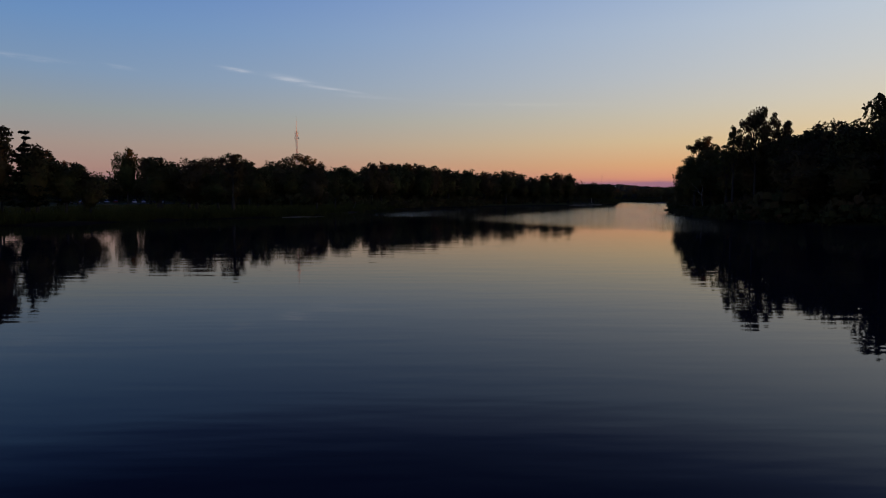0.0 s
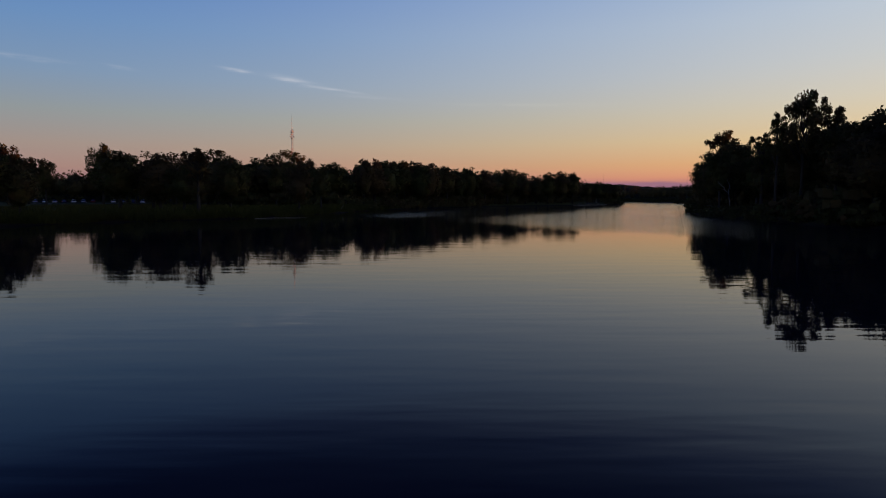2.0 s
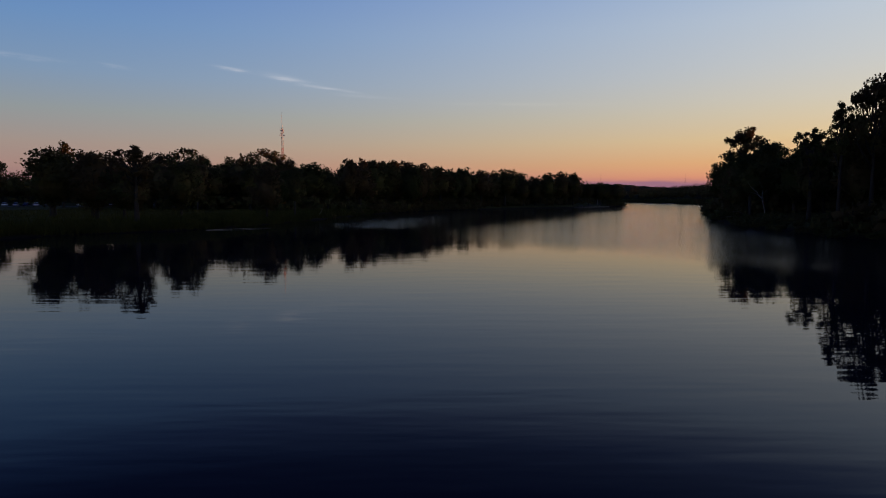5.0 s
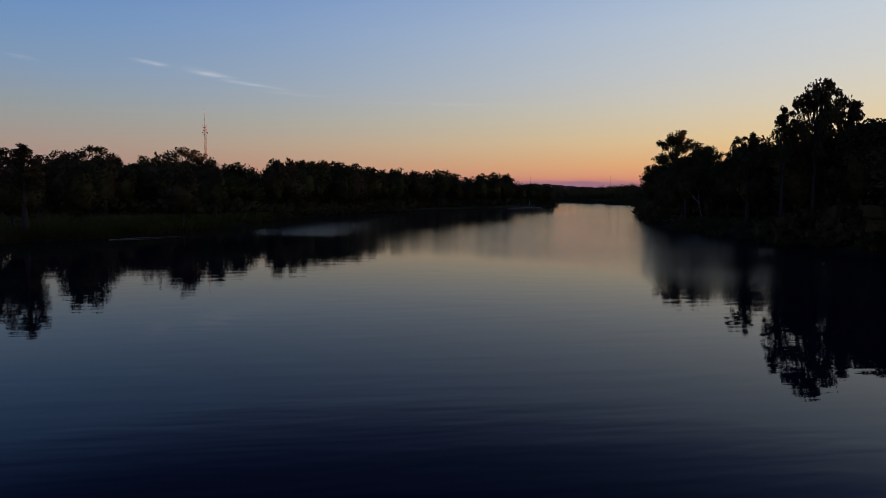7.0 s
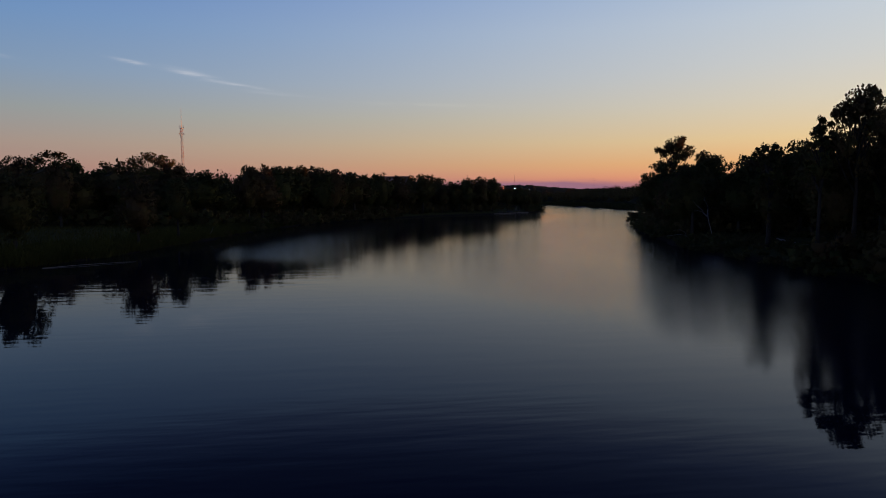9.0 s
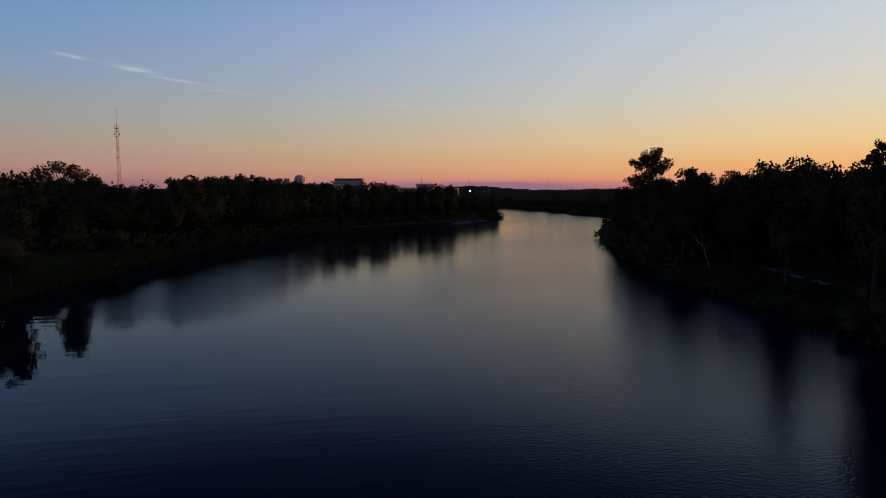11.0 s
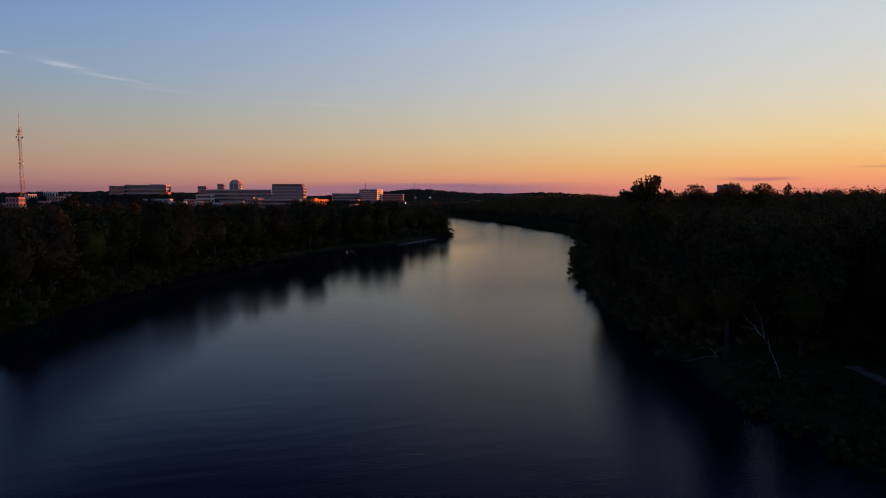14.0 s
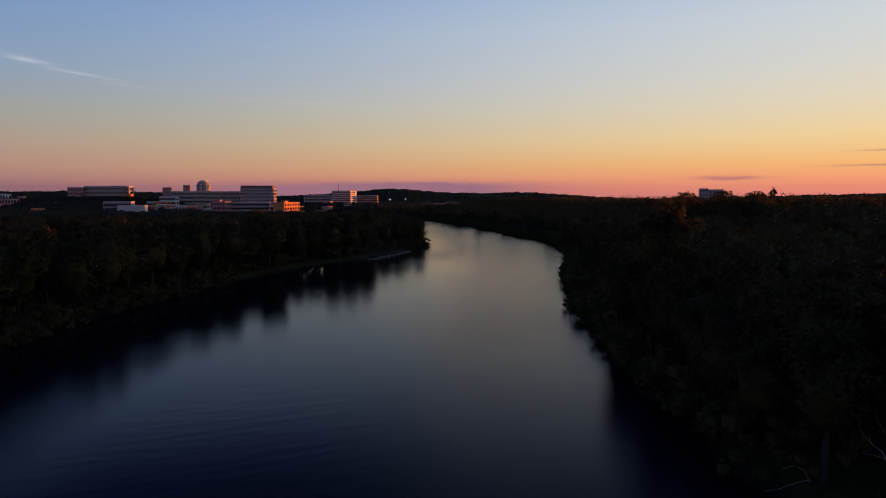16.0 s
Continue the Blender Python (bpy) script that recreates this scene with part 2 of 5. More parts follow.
def water_mat():
    """Dark still river water: long low ripples, with ruffled stretches where a breeze touches it."""
    m = bpy.data.materials.new("river_water")
    m.use_nodes = True
    n, l = m.node_tree.nodes, m.node_tree.links
    p = n["Principled BSDF"]
    p.inputs["Base Color"].default_value = (0.002, 0.005, 0.014, 1)
    p.inputs["IOR"].default_value = 1.15
    tc = n.new("ShaderNodeTexCoord")

    def tex(scale, stretch, detail=2.0, turn=0.0):
        mp, t = n.new("ShaderNodeMapping"), n.new("ShaderNodeTexNoise")
        mp.inputs["Scale"].default_value, mp.inputs["Rotation"].default_value = stretch, (0, 0, radians(turn))
        t.inputs["Scale"].default_value, t.inputs["Detail"].default_value = scale, detail
        l.new(tc.outputs["Object"], mp.inputs[0]), l.new(mp.outputs[0], t.inputs[0])
        return t.outputs[0]

    def mth(op, a, b=None, clamp=False):
        k = n.new("ShaderNodeMath")
        k.operation, k.use_clamp = op, clamp
        for i, v in enumerate((a, b)):
            if isinstance(v, (int, float)):
                k.inputs[i].default_value = v
            elif v is not None:
                l.new(v, k.inputs[i])
        return k.outputs[0]

    swell = tex(0.95, (0.24, 1.0, 1.0), 2.0, 4)
    ripple = tex(2.6, (0.22, 1.0, 1.0), 3.0, -4)
    lines = tex(1.35, (0.09, 1.0, 1.0), 1.0, 2)
    chop = tex(5.5, (0.6, 1.0, 1.0), 3.0, 10)
    patch = tex(0.012, (0.55, 1.0, 1.0), 3.0, 12)
    ruffled = mth("MULTIPLY", mth("SUBTRACT", patch, 0.60), 6.0, clamp=True)
    reach = n.new("ShaderNodeAttribute")          # how far the breeze ruffles the open water
    reach.attribute_name = "breeze"
    ruffled = mth("MAXIMUM", mth("MULTIPLY", ruffled, 0.25), reach.outputs["Fac"])
    h = mth("ADD", mth("ADD", mth("MULTIPLY", swell, 0.0075), mth("MULTIPLY", lines, 0.003)), mth("MULTIPLY", ripple, 0.0013))
    h = mth("MULTIPLY", h, mth("SUBTRACT", 1.0, mth("MULTIPLY", mth("MINIMUM", ruffled, 1.0), 0.75)))
    h = mth("ADD", h, mth("MULTIPLY", mth("MULTIPLY", chop, 0.017), mth("POWER", ruffled, 2.0)))
    l.new(mth("ADD", mth("MULTIPLY", mth("MINIMUM", ruffled, 1.0), 0.08), 0.02), p.inputs["Roughness"])
    b = n.new("ShaderNodeBump")
    b.inputs["Distance"].default_value = 1.0
    l.new(h, b.inputs["Height"])
    l.new(b.outputs[0], p.inputs["Normal"])
    return m


# ---- mesh helpers ----
def mesh_of(name, verts, faces, material=None, smooth=False):
    me = bpy.data.meshes.new(name)
    me.from_pydata([tuple(v) for v in verts], [], faces)
    if material:
        me.materials.append(material)
    if smooth:
        for pl in me.polygons:
            pl.use_smooth = True
    return me


def quads_of(name, co, material, facing=None):
    """A mesh of loose quads; co: (n, 4, 3); facing: the way each one turns."""
    n = len(co)
    me = bpy.data.meshes.new(name)
    me.vertices.add(n * 4), me.loops.add(n * 4), me.polygons.add(n)
    me.vertices.foreach_set("co", np.ascontiguousarray(co, dtype=np.float32).ravel())
    me.loops.foreach_set("vertex_index", np.arange(n * 4, dtype=np.int32))
    me.polygons.foreach_set("loop_start", np.arange(0, n * 4, 4, dtype=np.int32))
    me.polygons.foreach_set("loop_total", np.full(n, 4, dtype=np.int32))
    me.materials.append(material)
    me.update(calc_edges=True)
    if facing is not None:
        soft_n = me.attributes.new("custom_normal", "FLOAT_VECTOR", "POINT")
        soft_n.data.foreach_set("vector", np.repeat(facing, 4, 0).astype(np.float32).ravel())
        me.update()
    return me


def child(name, me, parent, label=""):
    ob = new(name, me)
    ob.parent = parent
    return tagged(ob, label)


def part(name, bm, material, parent, label=""):
    me = bpy.data.meshes.new(name)
    bm.to_mesh(me), bm.free()
    me.materials.append(material)
    return child(name, me, parent, label)


def tube(verts, faces, pts, radii, n=6):
    """Adds a tapered round limb along pts."""
    base = len(verts)
    pts = [Vector(p) for p in pts]
    for i, (p, r) in enumerate(zip(pts, radii)):
        d = (pts[min(i + 1, len(pts) - 1)] - pts[max(i - 1, 0)]).normalized()
        u = d.cross(Vector((0.3, 0.9, 0.2))).normalized()
        v = d.cross(u)
        for k in range(n):
            a = 2 * math.pi * k / n
            verts.append(p + u * (r * math.cos(a)) + v * (r * math.sin(a)))
    for i in range(len(pts) - 1):
        for k in range(n):
            a, b = base + i * n + k, base + i * n + (k + 1) % n
            faces.append((a, b, b + n, a + n))
    faces.append(tuple(base + (len(pts) - 1) * n + k for k in range(n)))
    faces.append(tuple(base + n - 1 - k for k in range(n)))


def box(bm, x0, x1, y0, y1, z0, z1, bevel=0.0):
    r = bmesh.ops.create_cube(bm, size=1.0, matrix=Matrix.Translation(((x0 + x1) / 2, (y0 + y1) / 2, (z0 + z1) / 2)) @ Matrix.Diagonal((x1 - x0, y1 - y0, z1 - z0, 1)))
    if bevel:
        es = list({e for v in r["verts"] for e in v.link_edges})
        bmesh.ops.bevel(bm, geom=es, offset=bevel, segments=1, affect="EDGES")


def empty(name, m=None):
    ob = new(name)
    ob.empty_display_size = 0.5
    if m is not None:
        ob.matrix_basis = m
    return ob


# ---- the river's plan ----
LEFT = [(-330, 20), (-200, 44), (-120, 62), (-88, 72), (-64, 86), (-55, 100), (-48, 115), (-36, 129), (-31, 142), (-28.5, 160), (-26, 178), (-23, 200), (-19, 225),
        (-11.5, 250), (-1, 275), (14, 298), (28, 322), (49, 349), (68, 361), (78, 371), (101, 398), (116, 420), (137, 500), (159, 590), (180, 680), (198, 760), (192, 830), (150, 880)]
RIGHT = [(75, -200), (72, 20), (64, 66), (56, 82), (50, 96), (50.5, 110), (53, 125), (55.5, 146), (63, 169), (70.5, 191), (84, 224), (103, 262), (129, 309), (161, 358),
         (191, 427), (199, 492), (211, 547), (219, 606), (229, 690), (238, 770), (216, 850), (165, 905)]
RIVER = np.array(LEFT + RIGHT[::-1] + [(-330, -200)], float)


def river_dist(x, y):
    """Metres from the shore, positive on land."""
    x, y = np.asarray(x, float), np.asarray(y, float)
    best = np.full(x.shape, 1e9)
    inside = np.zeros(x.shape, bool)
    for (ax, ay), (bx, by) in zip(RIVER, np.roll(RIVER, -1, 0)):
        dx, dy = bx - ax, by - ay
        t = np.clip(((x - ax) * dx + (y - ay) * dy) / (dx * dx + dy * dy), 0, 1)
        best = np.minimum(best, np.hypot(x - ax - t * dx, y - ay - t * dy))
        if dy:
            inside ^= ((ay > y) != (by > y)) & (x < ax + (y - ay) * dx / dy)
    return np.where(inside, -best, best)


MID_Y = np.array([-200, 60, 140, 200, 300, 420, 600, 760, 900])
MID_X = np.array([40, 10, 15, 40, 90, 150, 190, 223, 180])


def step(a, b, v):
    t = np.clip((v - a) / (b - a), 0, 1) if isinstance(v, np.ndarray) else min(1.0, max(0.0, (v - a) / (b - a)))
    return t * t * (3 - 2 * t)


def gz(x, y):
    """The height of the ground."""
    x, y = np.asarray(x, float), np.asarray(y, float)
    wob = 1.6 * np.sin(x * 0.31 + 1.3 * np.sin(y * 0.23)) * np.sin(y * 0.27 + 0.7)
    d = river_dist(x, y) + wob
    right = step(0, 30, x - np.interp(y, MID_Y, MID_X))
    land = 0.1 + 0.9 * (1 - np.exp(-np.maximum(d, 0) / 3.5)) + 0.9 * (1 - np.exp(-np.maximum(d, 0) / 45))
    land = land + right * 9.5 * step(15, 190, d) + 0.12 * np.sin(x * 0.21) * np.sin(y * 0.17)
    return np.where(d > 0, land, np.maximum(-2.2, 0.1 + 0.28 * d))


def grid_axis(*runs):
    out = []
    for a, b, s in runs:
        out += list(np.arange(a, b, s))
    return np.array(out + [runs[-1][1]])


gx = grid_axis((-4900, -1200, 370), (-1200, -240, 60), (-240, 330, 3.5), (330, 1200, 60), (1200, 4900, 370))
gy = grid_axis((-4900, -1200, 370), (-1200, 40, 60), (40, 480, 3.5), (480, 960, 12), (960, 1500, 60), (1500, 4900, 340))
GX, GY = np.meshgrid(gx, gy)
GZ = gz(GX, GY)
nx, ny = len(gx), len(gy)
idx = np.arange(nx * ny).reshape(ny, nx)
gme = bpy.data.meshes.new("ground")
gme.from_pydata(np.stack([GX, GY, GZ], -1).reshape(-1, 3).tolist(), [], np.stack([idx[:-1, :-1], idx[:-1, 1:], idx[1:, 1:], idx[1:, :-1]], -1).reshape(-1, 4).tolist())
gme.materials.append(ground_mat())
for pl in gme.polygons:
    pl.use_smooth = True
tagged(new("ground", gme), "grassy river banks with muddy edges under the trees", "ground", kind="structure")


def water_mesh():
    """The river's surface: still in the foreground, with low wind waves over the reach between the woods."""
    ys = grid_axis((-330, 40, 37), (40, 96, 0.5), (96, 420, 0.4), (420, 620, 0.8), (620, 930, 5))
    u = np.linspace(0, 1, 73)
    lx = np.interp(ys, [-330, 18, 60, 90, 130, 200, 300, 420, 600, 930], [-420, -420, -180, -70, -45, -28, 8, 100, 160, 120]) - 5
    rx = np.interp(ys, [-330, 40, 90, 150, 200, 300, 420, 600, 930], [120, 110, 66, 66, 82, 132, 192, 222, 250]) + 4
    Y = np.repeat(ys[:, None], len(u), 1)
    X = lx[:, None] * (1 - u) + rx[:, None] * u
    rng = np.random.default_rng(3)
    Z = np.zeros_like(X)
    for lam in (3.4, 2.7, 2.1, 1.7):
        a = rng.normal() * 0.22
        k = 2 * math.pi / lam
        gust = 0.65 + 0.5 * np.sin(X * 0.11 / lam + 2.2 * np.sin(Y * 0.05 + lam) + rng.uniform(0, 6)) * np.sin(Y * 0.09 + X * 0.03 + rng.uniform(0, 6))
        wander = 1.6 * np.sin(X * 0.23 + rng.uniform(0, 6)) + 1.1 * np.sin(X * 0.41 + Y * 0.05 + rng.uniform(0, 6))
        Z += 0.0035 / k * gust * np.sin(k * (Y * math.cos(a) + X * math.sin(a) * 0.6) + wander)
    breeze = 0.25 * step(42, 75, Y) + 0.75 * step(98 + 8 * np.sin(X * 0.07), 126 + 8 * np.sin(X * 0.07), Y)
    Z *= breeze * (1 - step(560, 620, Y))
    n, m = Z.shape
    i = np.arange(n * m).reshape(n, m)
    me = bpy.data.meshes.new("water")
    me.from_pydata(np.stack([X, Y, Z], -1).reshape(-1, 3).tolist(), [], np.stack([i[:-1, :-1], i[:-1, 1:], i[1:, 1:], i[1:, :-1]], -1).reshape(-1, 4).tolist())
    me.polygons.foreach_set("use_smooth", np.ones(len(me.polygons), dtype=bool))
    D = -river_dist(X, Y)
    calm = 0.10 + 0.40 * np.clip((D - 6) / 14, 0, 1) + 0.50 * step(320, 400, Y) + 1.0 * step(6, 13, D) * (1 - step(19, 36, D)) * step(122, 142, Y) * (1 - step(165, 270, Y)) * (1 - step(-18, -2, X - np.interp(Y, MID_Y, MID_X)))
    lee = calm + np.maximum(0, 1 - calm) * step(-16, 8, X - np.interp(Y, MID_Y, MID_X))       # still under the trees of the flat bank
    reach_w = step(118, 136, Y + 0.5 * X + 7 * np.sin(X * 0.13 + 1) + 6 * np.sin(X * 0.05 + Y * 0.08)) * (0.75 + 0.25 * np.sin(X * 0.06 + 2 * np.sin(Y * 0.021)) * np.sin(Y * 0.045 + X * 0.02))
    riffle = np.exp(-((X - 44.5 - 0.55 * (Y - 120)) / 2.6) ** 2) * step(113, 119, Y) * (1 - step(135, 140, Y)) + np.exp(-((X - 63.5) ** 2 + (Y - 171.0) ** 2) / 9.0)
    br = me.attributes.new("breeze", "FLOAT", "POINT")
    wind = (1 + 0.40 * step(200, 240, Y) + 0.35 * step(300, 420, Y)) * (1 + 0.28 * step(-8, 12, X - np.interp(Y, MID_Y, MID_X)) * step(90, 106, Y) * (1 - step(200, 260, Y)))
    open_water = np.maximum(np.maximum(reach_w, 0.9 * step(94, 130, Y + 1.6 * X)), step(30, 40, X) * step(86, 98, Y))
    br.data.foreach_set("value", np.maximum(wind * lee * open_water, 2.1 * riffle).astype(np.float32).ravel())
    me.materials.append(water_mat())
    return me


tagged(new("water", water_mesh()), "dark calm river water mirroring the dusk sky", "water", kind="structure")


# ---- trees ----
def quad_ball(n=2):
    """A ball of 6 n n quads, radius 1."""
    out = []
    for ax in range(3):
        for sgn in (-1, 1):
            for i in range(n):
                for j in range(n):
                    q = []
                    for u, v in ((i, j), (i + 1, j), (i + 1, j + 1), (i, j + 1)):
                        p = np.zeros(3)
                        p[ax], p[(ax + 1) % 3], p[(ax + 2) % 3] = sgn, sgn * (2 * u / n - 1), 2 * v / n - 1
                        q.append(p / np.linalg.norm(p))
                    out.append(q)
    return np.array(out)


BALL, KNOT, HEART = quad_ball(), quad_ball(1), quad_ball(4)


def leaves(rng, centres, radii, count, size, flat=0.8, hearts=None, core=0.55, ball=None):
    """Clumps of foliage: a dense knobbly heart in each, and loose kite-shaped sprays of leaves over it; hearts: the middle of the crown that each clump belongs to."""
    centres, radii = np.asarray(centres, float), np.asarray(radii, float)
    ball = BALL if ball is None else ball
    squash = np.array([1, 1, flat])
    c, r = np.repeat(centres, count, 0), np.repeat(radii, count)
    d = rng.normal(size=(len(c), 3))
    d /= np.linalg.norm(d, axis=1)[:, None]
    u = 0.42 + 0.62 * rng.random(len(c)) ** 0.75 + np.where(rng.random(len(c)) < 0.14, 0.25 * rng.random(len(c)), 0.0)
    p = c + d * (r * u)[:, None] * squash
    a, b = rng.normal(size=(len(c), 3)), rng.normal(size=(len(c), 3))
    a /= np.linalg.norm(a, axis=1)[:, None]
    b -= (a * b).sum(1)[:, None] * a
    b /= np.linalg.norm(b, axis=1)[:, None]
    s = size * rng.uniform(0.55, 1.35, len(c))[:, None]
    a, b = a * s, b * s * 0.66
    out = d * 0.8 + rng.normal(size=d.shape) * 0.22 + np.array([0, 0, 0.3])      # sprays turn their faces outwards
    if hearts is not None:
        w = p - np.repeat(np.asarray(hearts, float), count, 0)
        out = out * 0.5 + w / (np.linalg.norm(w, axis=1)[:, None] + 1e-6)
    out /= np.linalg.norm(out, axis=1)[:, None]
    b *= np.sign((np.cross(a, b) * out).sum(1))[:, None]
    quads = np.stack([p - a, p - b - a * 0.15, p + a, p + b - a * 0.15], 1)
    if not core:
        return quads, out
    k = rng.normal(size=(len(centres), 3)) * 2.6
    ph = rng.uniform(0, 6.28, len(centres))
    knob = 1 + 0.26 * np.sin(np.einsum("fvk,ck->cfv", ball, k) + ph[:, None, None])
    hull = centres[:, None, None] + ball[None] * (core * radii)[:, None, None, None] * knob[..., None] * squash
    face = np.repeat(ball.mean(1)[None], len(centres), 0)
    if hearts is not None:
        w = (hull.mean(2) - np.asarray(hearts, float)[:, None])
        face = face * 0.4 + w / (np.linalg.norm(w, axis=2)[..., None] + 1e-6)
    face = (face / np.linalg.norm(face, axis=2)[..., None]).reshape(-1, 3)
    return np.concatenate([quads, hull.reshape(-1, 4, 3)]), np.concatenate([out, face])


def crown_plan(rng, style, H, R, base):
    """Centres and radii of the leaf clumps and the ends of the limbs."""
    cs, rs, ends = [], [], []
    if style in ("round", "lumpy", "airy"):
        n, lo, hi, small, big = {"round": (88, 0.42, 1.0, 0.17, 0.26), "lumpy": (58, 0.42, 1.0, 0.20, 0.30), "airy": (96, 0.30, 1.04, 0.11, 0.19)}[style]
        k1, k2 = rng.normal(size=3) * 2.4, rng.normal(size=3) * 4.2
        p1, p2 = rng.uniform(0, 6.28, 2)
        while len(cs) < n:
            d = rng.normal(size=3)
            d /= np.linalg.norm(d)
            if d[2] < -0.35 and rng.random() < 0.6:
                continue
            if style == "airy" and math.sin(d @ k2 * 1.3 + p1) < -0.20:
                continue                                     # gaps between the limbs
            r = R * rng.uniform(small, big)
            lump = 0.90 + 0.14 * math.sin(d @ k1 + p1) + 0.09 * math.sin(d @ k2 + p2)
            u = lo + (hi - lo) * rng.random() ** 0.6
            up = math.copysign(abs(d[2]) ** 0.8, d[2])
            cs.append((d[0] * (R - r) * lump * u, d[1] * (R - r) * lump * u, (base + H) / 2 + up * ((H - base) / 2 - r * 0.8) * min(1.0, lump + 0.06) * u))
            rs.append(r)
    elif style == "dome":
        for k in range(130):
            a, u = rng.uniform(0, 2 * math.pi), rng.random() ** 0.5
            top = H - (H - base) * 0.50 * u ** 2.6 - 0.035 * H * (0.5 + 0.5 * math.sin(3 * a + 4 * u))
            deep = rng.random() ** 1.6 * (top - base) * 0.85 if k % 3 else rng.random() * 0.4
            cs.append((math.cos(a) * R * u, math.sin(a) * R * u, top - deep - 0.9))
            rs.append(R * rng.uniform(0.12, 0.19))
    elif style == "conifer":
        for k in range(13):
            z = base + (H - base) * (k + rng.uniform(-0.2, 0.2)) / 12.6
            q = R * (1 - k / 13.6) * rng.uniform(0.7, 1.25)
            for j in range(5 if k < 10 else 3):
                a = k * 1.1 + j * 2 * math.pi / 5 + rng.uniform(-0.3, 0.3)
                for w in (0.25, 0.6, 0.92):
                    cs.append((math.cos(a) * q * w, math.sin(a) * q * w, z + q * (0.12 * w - 0.05)))
                    rs.append(max(0.3, q * 0.30))
    elif style == "shrub":
        for _ in range(16):
            a, u = rng.uniform(0, 2 * math.pi), rng.random() ** 0.6
            cs.append((math.cos(a) * R * u * 0.8, math.sin(a) * R * u * 0.8, H * (0.14 + 0.62 * rng.random() * (1 - 0.6 * u * u))))
            rs.append(R * rng.uniform(0.26, 0.42))
    if not ends:
        order = sorted(range(len(cs)), key=lambda i: -cs[i][2])
        ends = [cs[i] for i in order[:len(cs) * 3 // 4:3]]
    return cs, rs, ends


def wood(rng, H, base, ends, girth):
    verts, faces = [], []
    bend = rng.normal(size=2) * 0.25
    axis = [(bend[0] * f * f, bend[1] * f * f, f * H * 0.8 - 0.4 * (f == 0)) for f in (0, 0.08, 0.3, 0.55, 0.8, 1.0)]
    tube(verts, faces, axis, [girth * k for k in (1.35, 1.0, 0.82, 0.62, 0.36, 0.1)], 8)
    for e in ends:
        f = min(0.78, max(0.2, (e[2] - 0.45 * math.hypot(e[0], e[1]) - 0.16 * H) / (H * 0.8)))
        s = Vector((bend[0] * f * f, bend[1] * f * f, f * H * 0.8))
        e = Vector(e)
        m1 = s.lerp(e, 0.4) + Vector((rng.normal() * 0.2, rng.normal() * 0.2, -0.15))
        m2 = s.lerp(e, 0.75) + Vector((rng.normal() * 0.2, rng.normal() * 0.2, 0.1))
        tube(verts, faces, [s, m1, m2, e], [girth * (0.5 - 0.35 * f), girth * 0.26, girth * 0.15, girth * 0.05], 4)
    return verts, faces


def make_tree(seed, style, H, R, base, per, size, label, name="tree", flat=0.8):
    """One tree with its foot at the origin: trunk and limbs, and a crown of loose leaf sprays."""
    rng = np.random.default_rng(seed)
    cs, rs, ends = crown_plan(rng, style, H, R, base)
    root = empty(name)
    verts, faces = wood(rng, H, base, ends, 0.018 * H + 0.04)
    child("trunk", mesh_of("trunk", verts, faces, BARK, True), root)
    mid = (0, 0, base + 0.42 * (H - base))
    q, out = leaves(rng, cs, rs, per, size, 0.5 if style == "conifer" else flat, [mid] * len(cs), 0.5 if style == "shrub" else 0.0)
    if style in ("round", "lumpy", "dome"):                      # the dense heart of the crown
        k, ph = rng.normal(size=3) * 3, rng.uniform(0, 6)
        ball = HEART * (1 + 0.12 * np.sin(HEART @ k + ph))[..., None]
        ball = ball * np.array([R * 0.46, R * 0.46, (H - base) * (0.22 if style == "dome" else 0.29)]) + np.array([0, 0, (base + H) / 2 - 0.03 * H])
        q, out = np.concatenate([q, ball]), np.concatenate([out, HEART.mean(1)])
    child("crown", quads_of("crown", q, NEEDLE if style == "conifer" else LEAF, out), root)
    cat = "shrub" if style == "shrub" else "tree"
    return tagged(root, label, cat)


